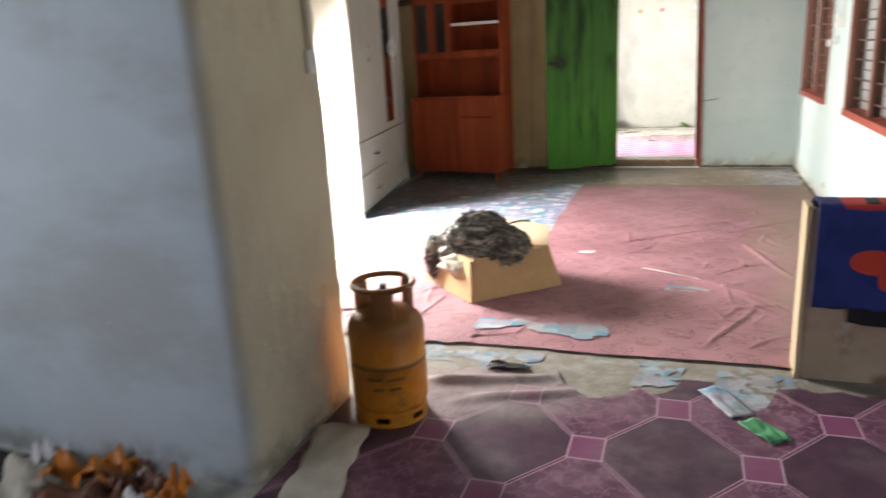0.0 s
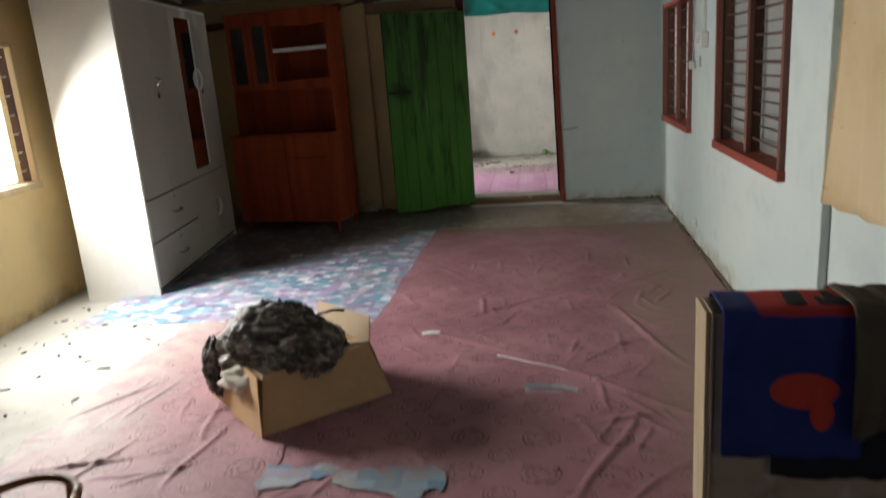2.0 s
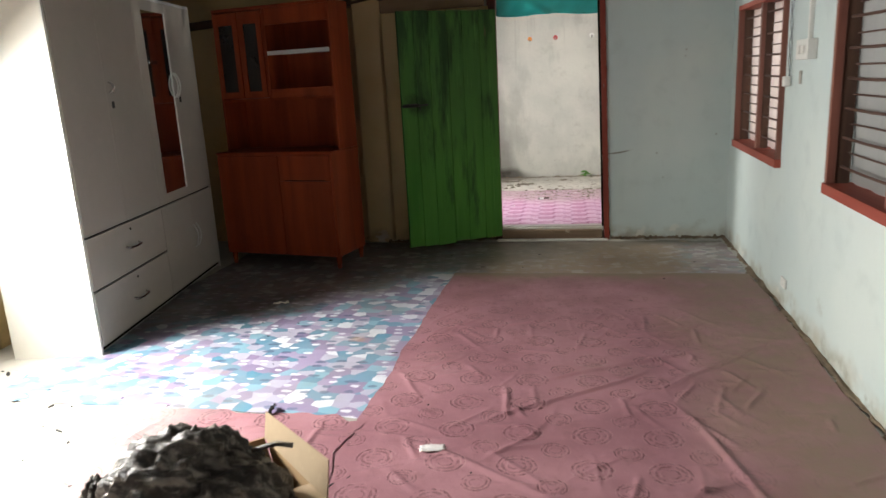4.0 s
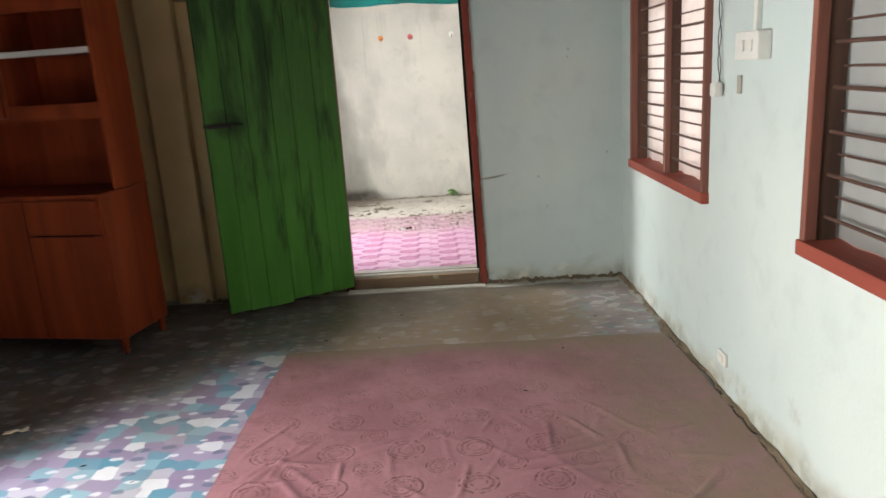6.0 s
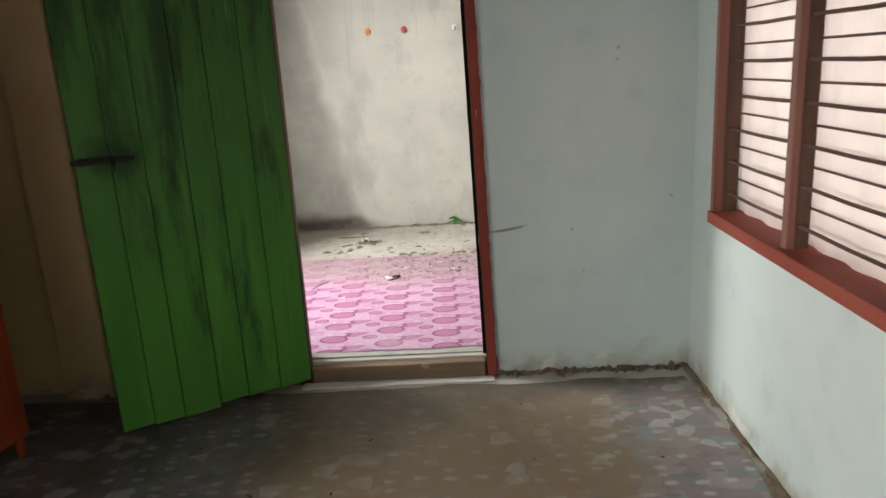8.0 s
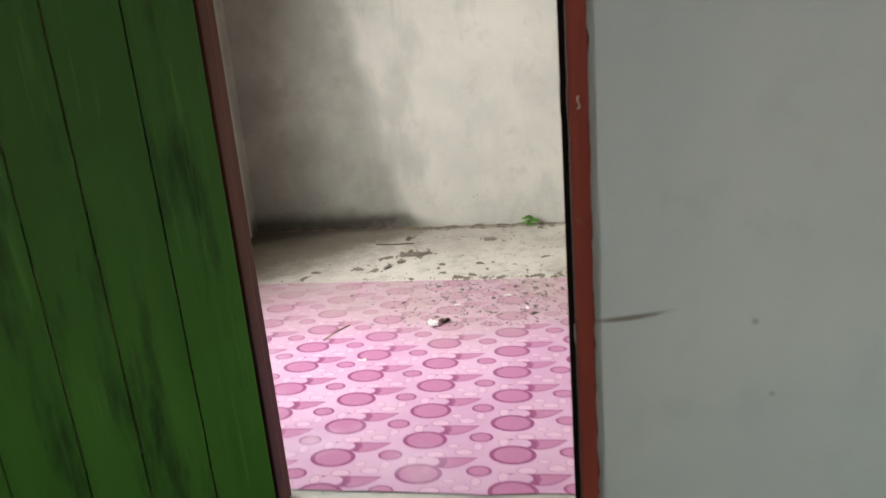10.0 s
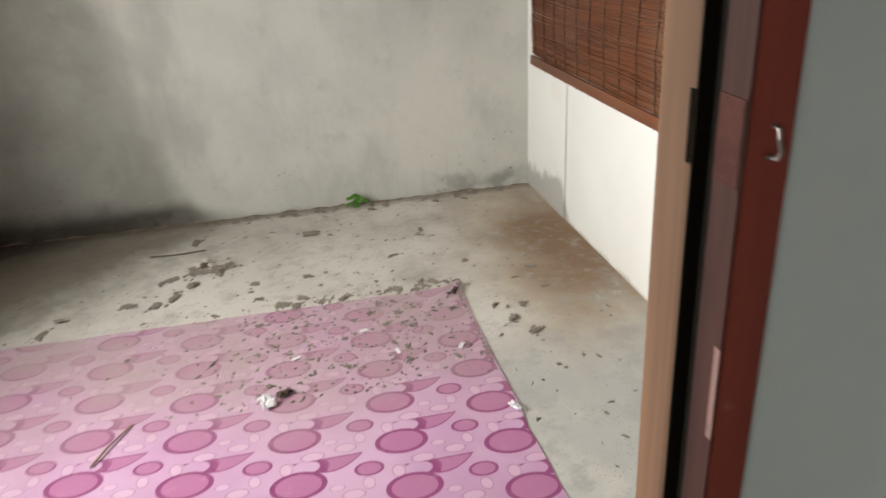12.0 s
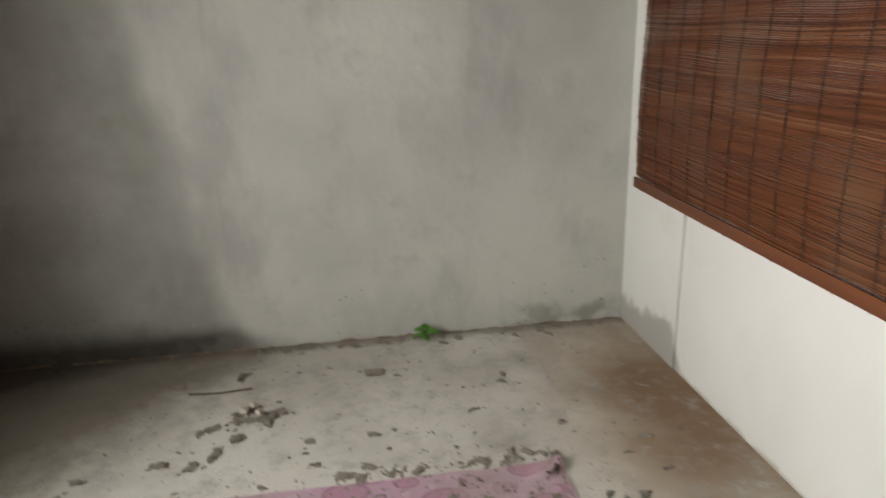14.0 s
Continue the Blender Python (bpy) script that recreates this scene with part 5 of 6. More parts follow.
        part("glass", boxes((a + 0.044, b - 0.044, y0 - 0.008, y0 - 0.004, 1.374, 1.881)), CABINET_GLASS, d, "dark glass pane")
    return h


hutch()


def green_door():
    """Local x from the hinge to the free edge; the side with the bolt faces the hall."""
    d = thing("door", pose(-0.895, -0.045, 0, 0, 0, math.degrees(math.atan2(-0.5, -0.70))), "open green-painted board door with grimy mould-stained planks", "door")
    edges = (0.0, 0.155, 0.31, 0.44, 0.60, 0.725, 0.855)
    for k, (a, b) in enumerate(zip(edges, edges[1:])):
        bm = boxes((a + 0.0015, b - 0.0015, -0.014, 0.014, 0.045 + 0.008 * (k % 3), 1.915 - 0.004 * (k % 2)), bevel=0.003)
        part("board", bm, GREEN, d)
    for z in (0.35, 1.0, 1.6):
        part("ledge", boxes((0.03, 0.82, -0.036, -0.0145, z, z + 0.1), bevel=0.004), GREEN, d)
    bolt = part("bolt", chain([(0.64, 0.03, 1.2), (0.70, 0.032, 1.2), (0.87, 0.03, 1.2)], 0.007), BLACK_METAL, d, "rusty black sliding bolt")
    part("bolt_plate", boxes((0.71, 0.845, 0.0145, 0.021, 1.185, 1.215), bevel=0.002), BLACK_METAL, bolt)
    part("bolt_knob", chain([(0.72, 0.03, 1.2), (0.72, 0.055, 1.185), (0.72, 0.06, 1.165)], 0.006), BLACK_METAL, bolt)
    return d


green_door()

# ---- hall: fittings on the walls ----
def valance_place(u, v):
    x = -0.89 + 0.848 * u
    drop = 0.165 + 0.02 * (u - 0.5) + 0.008 * math.sin(u * 9)
    fold = 0.006 * math.sin(u * 31 + v * 5) + 0.02 * math.exp(-((u - 0.22 - v * 0.25) / 0.06) ** 2)
    return (x, 0.045 + fold * (0.3 + v), 2.018 - drop * v)


solo("door_valance", sheet(60, 10, valance_place, 0.002), TEAL, "teal cotton valance hung across the doorway head", "curtain", smooth=True)

switch = thing("switch_box", pose(XR, -2.04, 1.395), "white plastic switch box under a thin conduit", "switch box")
part("case", boxes((-0.05, -0.001, -0.1, 0.1, 0.0, 0.1), bevel=0.006), WHITE_PLASTIC, switch)
for k in (-0.04, 0.03):
    part("rocker", boxes((-0.058, -0.05, k - 0.018, k + 0.018, 0.03, 0.07), bevel=0.003), WHITE_PLASTIC, switch)
part("conduit", boxes((-0.022, -0.001, -0.012, 0.012, 0.1005, 1.2), bevel=0.003), WHITE_PLASTIC, switch)

cable = thing("hanging_cable", pose(XR, -1.70, 0), "dark twisted cable hanging with a small white plug", "cable")
for s in (0.0, 2.6):
    pts = [(-0.014 + 0.006 * math.sin(k * 0.9 + s), 0.006 * math.cos(k * 0.9 + s) + 0.01 * math.sin(k * 0.2), 1.31 + k * 0.03) for k in range(42)]
    part("wire", chain(pts, 0.0019, 6), WIRE, cable, smooth=True)
part("plug", boxes((-0.045, -0.008, -0.03, 0.022, 1.255, 1.31), bevel=0.008), WHITE_PLASTIC, cable)
part("plug_pin", boxes((-0.035, -0.02, 0.0225, 0.05, 1.265, 1.272), (-0.035, -0.02, 0.0225, 0.05, 1.285, 1.292)), CHROME, cable)
solo("wall_mark_plate", boxes((XR - 0.008, XR - 0.0005, -1.90, -1.865, 1.27, 1.34), bevel=0.003), SEAM, "small grey blank plate on the wall", "plate")
sock = thing("wall_socket", pose(XR, -1.82, 0.13), "small white socket low on the wall", "socket")
part("plate", boxes((-0.014, -0.001, -0.045, 0.045, 0.0, 0.055), bevel=0.004), WHITE_PLASTIC, sock)
part("cover", boxes((-0.02, -0.0145, -0.02, 0.02, 0.012, 0.042), bevel=0.003), WHITE_PLASTIC, sock)
js = thing("light_switch", pose(-1.46, -5.905, 1.325), "yellowed light switch on the wall end", "switch")
part("plate", boxes((0.0005, 0.016, -0.03, 0.03, 0.0, 0.085), bevel=0.004), WHITE_PLASTIC, js)
part("rocker", boxes((0.0165, 0.022, -0.012, 0.012, 0.025, 0.06), bevel=0.002), WHITE_PLASTIC, js)
part("conduit", boxes((0.0005, 0.012, -0.008, 0.008, 0.0855, 1.3), bevel=0.002), WALL_JAMB, js)


# sheets outside the barred windows
def hung(x, y0, y1, z0, z1, waves):
    return lambda u, v: (x + waves * math.sin(u * 40 + v * 3), y0 + (y1 - y0) * u, z0 + (z1 - z0) * v)


solo("window_sheet", sheet(60, 6, hung(XR + 0.084, W1[0] + 0.003, W1[1] - 0.003, W1[2] + 0.052, W1[3] - 0.034, 0.007), 0.001), SHEER, "off-white sheer sheet hung outside the window", "curtain", smooth=True)
solo("window_sheet", sheet(60, 6, hung(XR + 0.082, W2[0] + 0.003, W2[1] - 0.003, W2[2] + 0.052, W2[3] - 0.034, 0.005), 0.001), GREY_SHEET, "grey translucent sheet outside the barred window", "curtain", smooth=True)

# beige board hung by the kitchen end of the window wall
b = thing("hardboard_sheet", pose(XR, 0, 0), "bent beige hardboard sheet hung on the wall", "board")
part("front_leaf", sheet(2, 12, lambda u, v: (-0.01 - 0.08 * u + 0.01 * math.sin(v * 4), -4.43 - 0.09 * u - 0.15 * v, 0.80 + 0.035 * u + 1.5 * v), 0.006), BOARD_BEIGE, b)
part("wide_leaf", sheet(8, 12, lambda u, v: (-0.092 + 0.012 * math.sin(v * 5 + u * 2), -4.522 - 0.15 * v - (0.55 - 0.09 * v) * u, 0.835 + 0.02 * u + 0.006 * math.sin(u * 17) * (1 - v) + 1.5 * v), 0.006), BOARD_BEIGE, b)
part("return_leaf", sheet(2, 12, lambda u, v: (-0.088 + 0.05 * u, -5.078 - 0.015 * u - 0.06 * v, 0.85 + 1.5 * v), 0.006), BEAM_WOOD, b, "dark bent edge")

# ---- gas cylinder ----
def gas_cylinder():
    g = thing("gas_cylinder", pose(-1.215, -5.955, 0.006, 0, 0, 20), "chipped yellow gas cylinder standing against the wall end", "gas cylinder")
    r = 0.148
    prof = [(r * 0.9, 0.05), (r * 0.98, 0.075), (r, 0.1)] + [(r, 0.24), (r + 0.003, 0.243), (r + 0.003, 0.25), (r, 0.253), (r, 0.37)]
    prof += [(r * math.cos(a), 0.37 + 0.085 * math.sin(a)) for a in [radians(12 * k) for k in range(1, 7)]] + [(0.03, 0.458)]
    part("tank", lathe(prof, 48), YELLOW, g, smooth=True)
    # foot ring with slots
    bm = bmesh.new()
    n = 48
    for k in range(n):
        a0, a1 = k * math.tau / n, (k + 1) * math.tau / n
        slot = (k % 8) in (1, 2, 3)
        for z0, z1 in (((0.0, 0.018), (0.042, 0.06)) if slot else ((0.0, 0.06),)):
            v = [bm.verts.new((rr * math.cos(a), rr * math.sin(a), z)) for z in (z0, z1) for rr in (r * 0.93, r * 0.97) for a in (a0, a1)]
            for f in ((0, 1, 5, 4), (2, 6, 7, 3), (0, 2, 3, 1), (4, 5, 7, 6)):
                bm.faces.new([v[q] for q in f])
    part("foot_ring", bm, YELLOW, g)
    # collar: three broad straps and a top ring
    for a in (30, 150, 270):
        def strap(u, v):
            t = radians(a + (u - 0.5) * 46)
            rr = 0.112 + 0.004 * v
            return (rr * math.cos(t), rr * math.sin(t), 0.415 + 0.12 * v)
        part("collar_strap", sheet(8, 4, strap, 0.004), YELLOW, g, smooth=True)
    ring = [(0.117 * math.cos(k * math.tau / 40), 0.117 * math.sin(k * math.tau / 40), 0.54) for k in range(41)]
    part("top_ring", chain(ring, 0.011, 8), YELLOW, g, "rust-dulled carrying ring", True)
    bm = lathe([(0.02, 0.455), (0.02, 0.49), (0.028, 0.492), (0.028, 0.51), (0.014, 0.515), (0.014, 0.535)], 20)
    part("valve", bm, BLACK_METAL, g, "dark brass valve")
    # embossed mark and two lines of raised bars
    def on_front(u, z, lift=0.002):
        t = radians(-92 + u)
        return ((r + lift) * math.cos(t), (r + lift) * math.sin(t), z)
    loop = [on_front(13 * math.sin(k * math.tau / 24), 0.31 + 0.032 * math.cos(k * math.tau / 24)) for k in range(25)]
    part("emboss", chain(loop, 0.004, 6), YELLOW, g)
    for z, spans in ((0.205, ((-26, -4), (4, 28))), (0.165, ((-18, -2), (6, 22)))):
        for a, b in spans:
            part("emboss", chain([on_front(a + (b - a) * k / 6, z) for k in range(7)], 0.006, 6), plain_rust, g)
    return g


plain_rust = plain("worn brown lettering", (0.3, 0.13, 0.03), 0.6, vary=0.3)
gas_cylinder()


# ---- cardboard box with a stuffed bin bag ----
def cardboard_box():
    c = thing("cardboard_box", pose(0, 0, 0.017), "low open brown cardboard box with spread flaps on the carpet", "box")
    A, B, C = Vector((-1.665, -4.33, 0)), Vector((-1.245, -4.725, 0)), Vector((-0.81, -4.335, 0))
    D = A + C - B
    base = [A, B, C, D]
    mid = sum(base, Vector()) / 4
    top = [mid + (q - mid) * 0.82 + Vector((0, 0, 0.235)) for q in base]
    for k, name in ((0, "side"), (1, "side"), (2, "side"), (3, "side")):
        a, b, a2, b2 = base[k], base[(k + 1) % 4], top[k], top[(k + 1) % 4]
        bend = noise.noise(a * 3) * 0.012
        def wall(u, v):
            q = (a * (1 - u) + b * u) * (1 - v) + (a2 * (1 - u) + b2 * u) * v
            n = (b - a).cross(Vector((0, 0, 1))).normalized()
            return q + n * (math.sin(u * math.pi) * math.sin(v * math.pi) * 0.012 + bend * v)
        part("side", sheet(10, 6, wall, 0.005), CARDBOARD, c)
    part("bottom", sheet(1, 1, lambda u, v: (A * (1 - u) + B * u) * (1 - v) + (D * (1 - u) + C * u) * v + Vector((0, 0, 0.003)), 0.003), CARD_INNER, c)
    # torn corner flap at the lit end and inner flaps at the back
    out = (B - A).cross(Vector((0, 0, 1))).normalized()
    part("flap", sheet(6, 5, lambda u, v: A.lerp(B, 0.50 + 0.53 * u) * (1 - v) + top[0].lerp(top[1], 0.5 + 0.53 * u) * v + out * (0.012 + 0.02 * u * v) + Vector((0, 0, 0.004)), 0.004), CARDBOARD, c, "torn pale corner flap")
    back = top[2].lerp(top[3], 0.5)
    part("flap", sheet(6, 4, lambda u, v: top[2].lerp(top[3], u) + (mid - back).normalized() * -0.02 * v + Vector((0, 0, 0.11 * v - 0.03 * u * v)), 0.004), CARD_INNER, c, "raised back flap")
    part("flap", sheet(6, 4, lambda u, v: top[1].lerp(top[2], 0.45 + 0.55 * u) + Vector((-0.10 * v, 0.11 * v, 0.005 - 0.03 * v)), 0.004), CARD_INNER, c, "inward folded flap")
    # packed newspaper showing under the bag
    bm = bmesh.new()
    bmesh.ops.create_icosphere(bm, subdivisions=4, radius=1.0)
    for v in bm.verts:
        d = v.co.normalized()
        n = noise.noise(d * 2.6) * 0.3 + noise.noise(d * 7) * 0.12
        v.co = Vector((-1.33, -4.49, 0.165)) + Vector((d.x * 0.17, d.y * 0.14, d.z * 0.075)) * (1 + n)
    part("packing", bm, SHELL, c, "crumpled pale packing paper", True)
    return c


cardboard_box()


def bin_bag():
    def build(center, size, turn, seed, sharp):
        bm = bmesh.new()
        bmesh.ops.create_icosphere(bm, subdivisions=5, radius=1.0)
        rot = Matrix.Rotation(radians(turn), 3, "Z")
        for v in bm.verts:
            d = v.co.normalized()
            ridge = abs(noise.noise(d * 3.2 + Vector((seed, 0, 0))))
            n = 0.14 - ridge * 0.5 + noise.noise(d * 6 + Vector((0, seed, 0))) * 0.14 + abs(noise.noise(d * 13)) * -0.1
            n += -0.2 * abs(noise.noise(Vector(((d.x + d.y) * 2.0 + seed, (d.x - d.y) * 9.0, d.z * 7.0)))) + 0.05
            q = Vector((d.x * size[0], d.y * size[1], d.z * size[2])) * (1 + n * sharp)
            v.co = Vector(center) + rot @ q
        return bm
    g = thing("bin_bag", pose(0, 0, 0.017), "crumpled black plastic bag stuffed into the cardboard box", "bag")
    part("film", build((-1.30, -4.37, 0.24), (0.235, 0.18, 0.2), 20, 3.0, 0.55), BAG, g, smooth=True)
    part("lobe", build((-1.15, -4.42, 0.24), (0.18, 0.16, 0.125), 40, 8.0, 0.6), BAG, g, smooth=True)
    part("tail", build((-1.565, -4.41, 0.165), (0.062, 0.055, 0.135), 0, 5.0, 0.8), BAG, g, "hanging twisted end", True)
    part("knot", chain([(-1.12, -4.3, 0.36), (-1.05, -4.28, 0.375), (-1.0, -4.28, 0.372)], 0.008, 6), BAG, g, smooth=True)
    return g


bin_bag()


# ---- clothes over the low wall ----
def drape(x0, x1, low, y=-5.315, wave=0.008, skew=0.0, back=0.3, top=0.727, sag=0.0):
    def place(u, v):
        x = x0 + (x1 - x0) * u + skew * v
        front = top - low
        s = v * (front + 0.10 + back) - back
        fold = wave * 2.2 * noise.noise(Vector((u * 4.5 + v * 0.8, v * 1.3, low * 20))) + wave * noise.noise(Vector((u * 11, v * 4, low * 20)))
        edge = low + sag * math.sin(u * 3.1) + 0.012 * noise.noise(Vector((u * 7, low * 9, 1)))
        if s < 0:
            return (x, -5.160 + 0.004 - fold * 0.3, top + s * 0.8)
        if s < 0.10:
            return (x, -5.160 + (y + 5.160) * s / 0.10, top + 0.008 + abs(fold) * 0.5)
        k = (s - 0.10) / front
        return (x, y - 0.006 - abs(fold) * (0.4 + k), top + (edge - top) * k)
    return place


solo("cloth", sheet(40, 40, drape(0.485, 0.90, 0.26, -5.315, 0.005, 0.0, 0.2), 0.002), CLOTH_BLACK, "black cloth hanging over the low wall under the others", "cloth", "cloths on the low wall", True)
solo("cloth", sheet(50, 50, drape(0.352, 0.70, 0.325, -5.328, 0.003, 0.0, 0.3), 0.002), FLAG_CLOTH, "navy cloth with a red print hanging over the low wall", "cloth", "cloths on the low wall", True)
solo("cloth", sheet(60, 50, drape(0.645, 1.0, 0.395, -5.348, 0.016, 0.02, 0.1, 0.735, 0.03), 0.003), CLOTH_BROWN, "crumpled faded brown cloth hanging over the low wall", "cloth", "cloths on the low wall", True)


def bag_place(u, v):
    a = u * math.tau
    r = 0.07 + 0.05 * math.sin(v * math.pi) + 0.012 * math.sin(a * 5 + v * 4)
    return (1.05 + r * 1.1 * math.cos(a), -5.47 + r * 0.55 * math.sin(a), 1.30 - 0.33 * v + 0.02 * math.sin(a * 2) * v)


pb = thing("cloth_bag", pose(0, 0, 0), "pale lilac cloth bag hung on the dark post", "bag")
part("pouch", sheet(40, 24, bag_place, 0.002), CLOTH_PALE, pb, smooth=True)
part("bag_bottom", sheet(40, 4, lambda u, v: ((1.05 + (1 - v) * 0.075 * 1.1 * math.cos(u * math.tau)), -5.46 + (1 - v) * 0.045 * math.sin(u * math.tau), 0.972 - 0.01 * v)), CLOTH_PALE, pb, smooth=True)
part("strap", chain([(1.05, -5.44, 1.29), (1.06, -5.43, 1.42), (1.075, -5.43, 1.5), (1.09, -5.43, 1.42), (1.12, -5.45, 1.29)], 0.007), BROWN_FILM, pb, "brown hanging strap", True)
solo("wrapped_bundle", chain([(0.99, -5.45, 1.50), (1.05, -5.45, 1.52), (1.16, -5.45, 1.51)], 0.03, 10), BROWN_FILM, "dark brown bundle tied to the post", "bundle", smooth=True)


# ---- litter by the kitchen wall and on the floors ----
def scrap(name, x, y, z, wide, long, turn, material, label, lift=0.02, seed=1.0, group=""):
    c, s = math.cos(radians(turn)), math.sin(radians(turn))
    def place(u, v):
        a, b = (u - 0.5) * wide, (v - 0.5) * long
        a *= 1 + 0.35 * noise.noise(Vector((v * 4, seed, 0)))
        h = abs(noise.noise(Vector((u * 2.2, v * 2.2, seed)))) * lift + abs(noise.noise(Vector((u * 6, v * 6, seed)))) * lift * 0.4
        return (x + a * c - b * s, y + a * s + b * c, z + 0.002 + h)
    return solo(name, sheet(12, 12, place, 0.0008), material, label, "litter", group, True)


for k, (x, y, w, l, t, mat, lab) in enumerate((
    (-2.05, -6.66, 0.3, 0.14, 8, ORANGE_FILM, "crumpled orange plastic wrapper against the wall"), (-1.80, -6.70, 0.22, 0.13, -20, BROWN_FILM, "crumpled brown food wrapper by the wall"),
    (-1.95, -6.78, 0.3, 0.16, 30, BROWN_FILM, "crumpled brown food wrapper by the wall"), (-2.27, -6.62, 0.12, 0.1, 50, PAPER, "crumpled white paper by the wall"),
    (-1.66, -6.72, 0.12, 0.09, 80, ORANGE_FILM, "small orange wrapper by the wall"), (-1.72, -6.80, 0.14, 0.1, 10, PAPER, "crumpled white paper by the wall"),
    (-2.2, -6.8, 0.2, 0.14, -10, SHELL, "crumpled pale paper bag by the wall"))):
    scrap("wrapper", x, y, 0.0, w, l, t, mat, lab, 0.16, k * 3.1, "litter heap by the wall")
# flat black patch on the floor at the kitchen's left
rug("stove_plinth", -3.2, -2.36, -6.9, -6.58, 0.004, MATT_BLACK, "flat black patch on the kitchen floor", "stain", 0.01, 0.06, 20, 12)
scrap("plastic_scrap", 0.16, -5.80, 0.006, 0.09, 0.17, 35, GREEN_FILM, "mint green plastic scrap on the vinyl", 0.02, 6.0)
scrap("plastic_scrap", 0.04, -5.60, 0.006, 0.10, 0.24, 30, SQUARE_LINO, "torn pale blue vinyl scrap on the vinyl", 0.015, 7.0)
scrap("burnt_scrap", -0.86, -5.47, 0.006, 0.17, 0.07, 10, MATT_BLACK, "black burnt scrap at the torn vinyl edge", 0.03, 8.0)
scrap("cement_patch", -1.3, -6.35, 0.006, 0.2, 0.5, 12, SHELL, "pale crumbled plaster along the wall foot", 0.02, 3.0)
scrap("paper_scrap", -0.75, -3.61, 0.014, 0.1, 0.05, 10, PAPER, "pale paper scrap on the carpet", 0.012, 2.0)
scrap("paper_scrap", -0.18, -4.02, 0.014, 0.42, 0.012, -28, PAPER, "narrow pale torn strip on the carpet", 0.006, 4.0)
scrap("dark_scrap", -2.42, -4.02, 0.0, 0.07, 0.025, 10, MATT_BLACK, "small black scrap on the cement", 0.01, 5.0)
scrap("dark_scrap", -1.53, -3.36, 0.012, 0.09, 0.022, 100, MATT_BLACK, "small black hook-shaped scrap on the vinyl", 0.03, 9.0)
scrap("paper_scrap", -2.15, -1.86, 0.006, 0.09, 0.03, 15, SHELL, "small pale scrap on the vinyl", 0.02, 5.5)
rng = random.Random(9)
bm = bmesh.new()
for k in range(120):
    side = rng.random() < 0.55
    x, y = (rng.uniform(-3.3, -2.2), rng.uniform(-4.8, -2.95)) if side else (rng.uniform(-2.2, 0.8), rng.uniform(-5.3, -0.2))
    size = rng.uniform(0.005, 0.02) if side else rng.uniform(0.003, 0.009)
    m = Matrix.Translation((x, y, (0.002 if side else 0.018))) @ Matrix.Rotation(rng.uniform(0, 6.28), 4, "Z") @ Matrix.Diagonal((size * rng.uniform(0.8, 2.5), size * 0.6, size * 0.25, 1))
    bmesh.ops.create_icosphere(bm, subdivisions=1, radius=1.0, matrix=m)
tagged(link_mesh("floor_crumbs", bm, MATT_BLACK), "dark crumbs and leaf bits over the hall floor", "debris", kind="stuff")


# ---- back room: blind, hooks, seedling, mud ----
def blind():
    b = thing("bamboo_blind", pose(0, 0, 0), "brown bamboo strip blind hung over the white wall", "blind")
    y0, y1, z0, z1 = 0.55, 2.93, 0.80, 2.5
    bm = bmesh.new()
    rr = random.Random(3)
    z = z0 + 0.035
    while z < z1:
        h = rr.uniform(0.0035, 0.0075)
        n = 12
        last = None
        off = rr.uniform(-0.002, 0.002)
        for k in range(n + 1):
            y = y0 + (y1 - y0) * k / n + (rr.uniform(-0.006, 0.006) if k in (0, n) else 0)
            bow = 0.012 * math.sin(k / n * math.pi) + 0.006 * math.sin(z * 7)
            ring = [bm.verts.new((0.752 + off - bow + dx, y, z + dz + 0.004 * math.sin(k * 1.7 + z * 30))) for dx, dz in ((-0.0022, 0), (-0.0022, h), (0.0015, h), (0.0015, 0))]
            if last:
                for q in range(4):
                    bm.faces.new((last[q], last[(q + 1) % 4], ring[(q + 1) % 4], ring[q]))
            last = ring
        z += h + rr.uniform(0.0004, 0.0016)
    ob = part("bamboo_weave", bm, BAMBOO, b, "thin brown bamboo strips")
    ob["kind"] = "stuff"
    part("bottom_rail", sheet(24, 2, lambda u, v: (0.7485 - 0.012 * math.sin(u * math.pi), y0 + (y1 - y0) * u, z0 - 0.012 + 0.045 * v), 0.007), make_wood("orange bamboo rail", (0.17, 0.055, 0.019), (0.11, 0.034, 0.012), 1, 0.45), b, "wider orange bamboo bottom rail")
    for k in range(17):
        y = y0 + 0.09 + k * 0.139
        u = (y - y0) / (y1 - y0)
        pts = [(0.7465 - 0.012 * math.sin(u * math.pi) - 0.006 * math.sin(z * 7) - 0.0015, y + 0.004 * math.sin(z * 20), z) for z in [z0 - 0.02 + q * 0.045 for q in range(39)]]
        part("cord", chain(pts, 0.0016, 5), MATT_BLACK, b)
    return b


blind()

for x, mat, word in ((-0.855, HOOK_ORANGE, "orange"), (-0.545, HOOK_RED, "red"), (-0.11, WHITE_PLASTIC, "white")):
    h = thing("wall_hook", pose(x, 3.07, 1.805), "small %s plastic hook on the plaster wall" % word, "hook", "wall hooks")
    bm = bmesh.new()
    tube(bm, (0, -0.001, 0), (0, -0.008, 0), 0.028, 0.022, 20)
    part("rosette", bm, mat, h)
    part("hook", chain([(0, -0.008, 0), (0, -0.03, -0.005), (0, -0.04, -0.02), (0, -0.03, -0.03)], 0.006), CHROME, h)


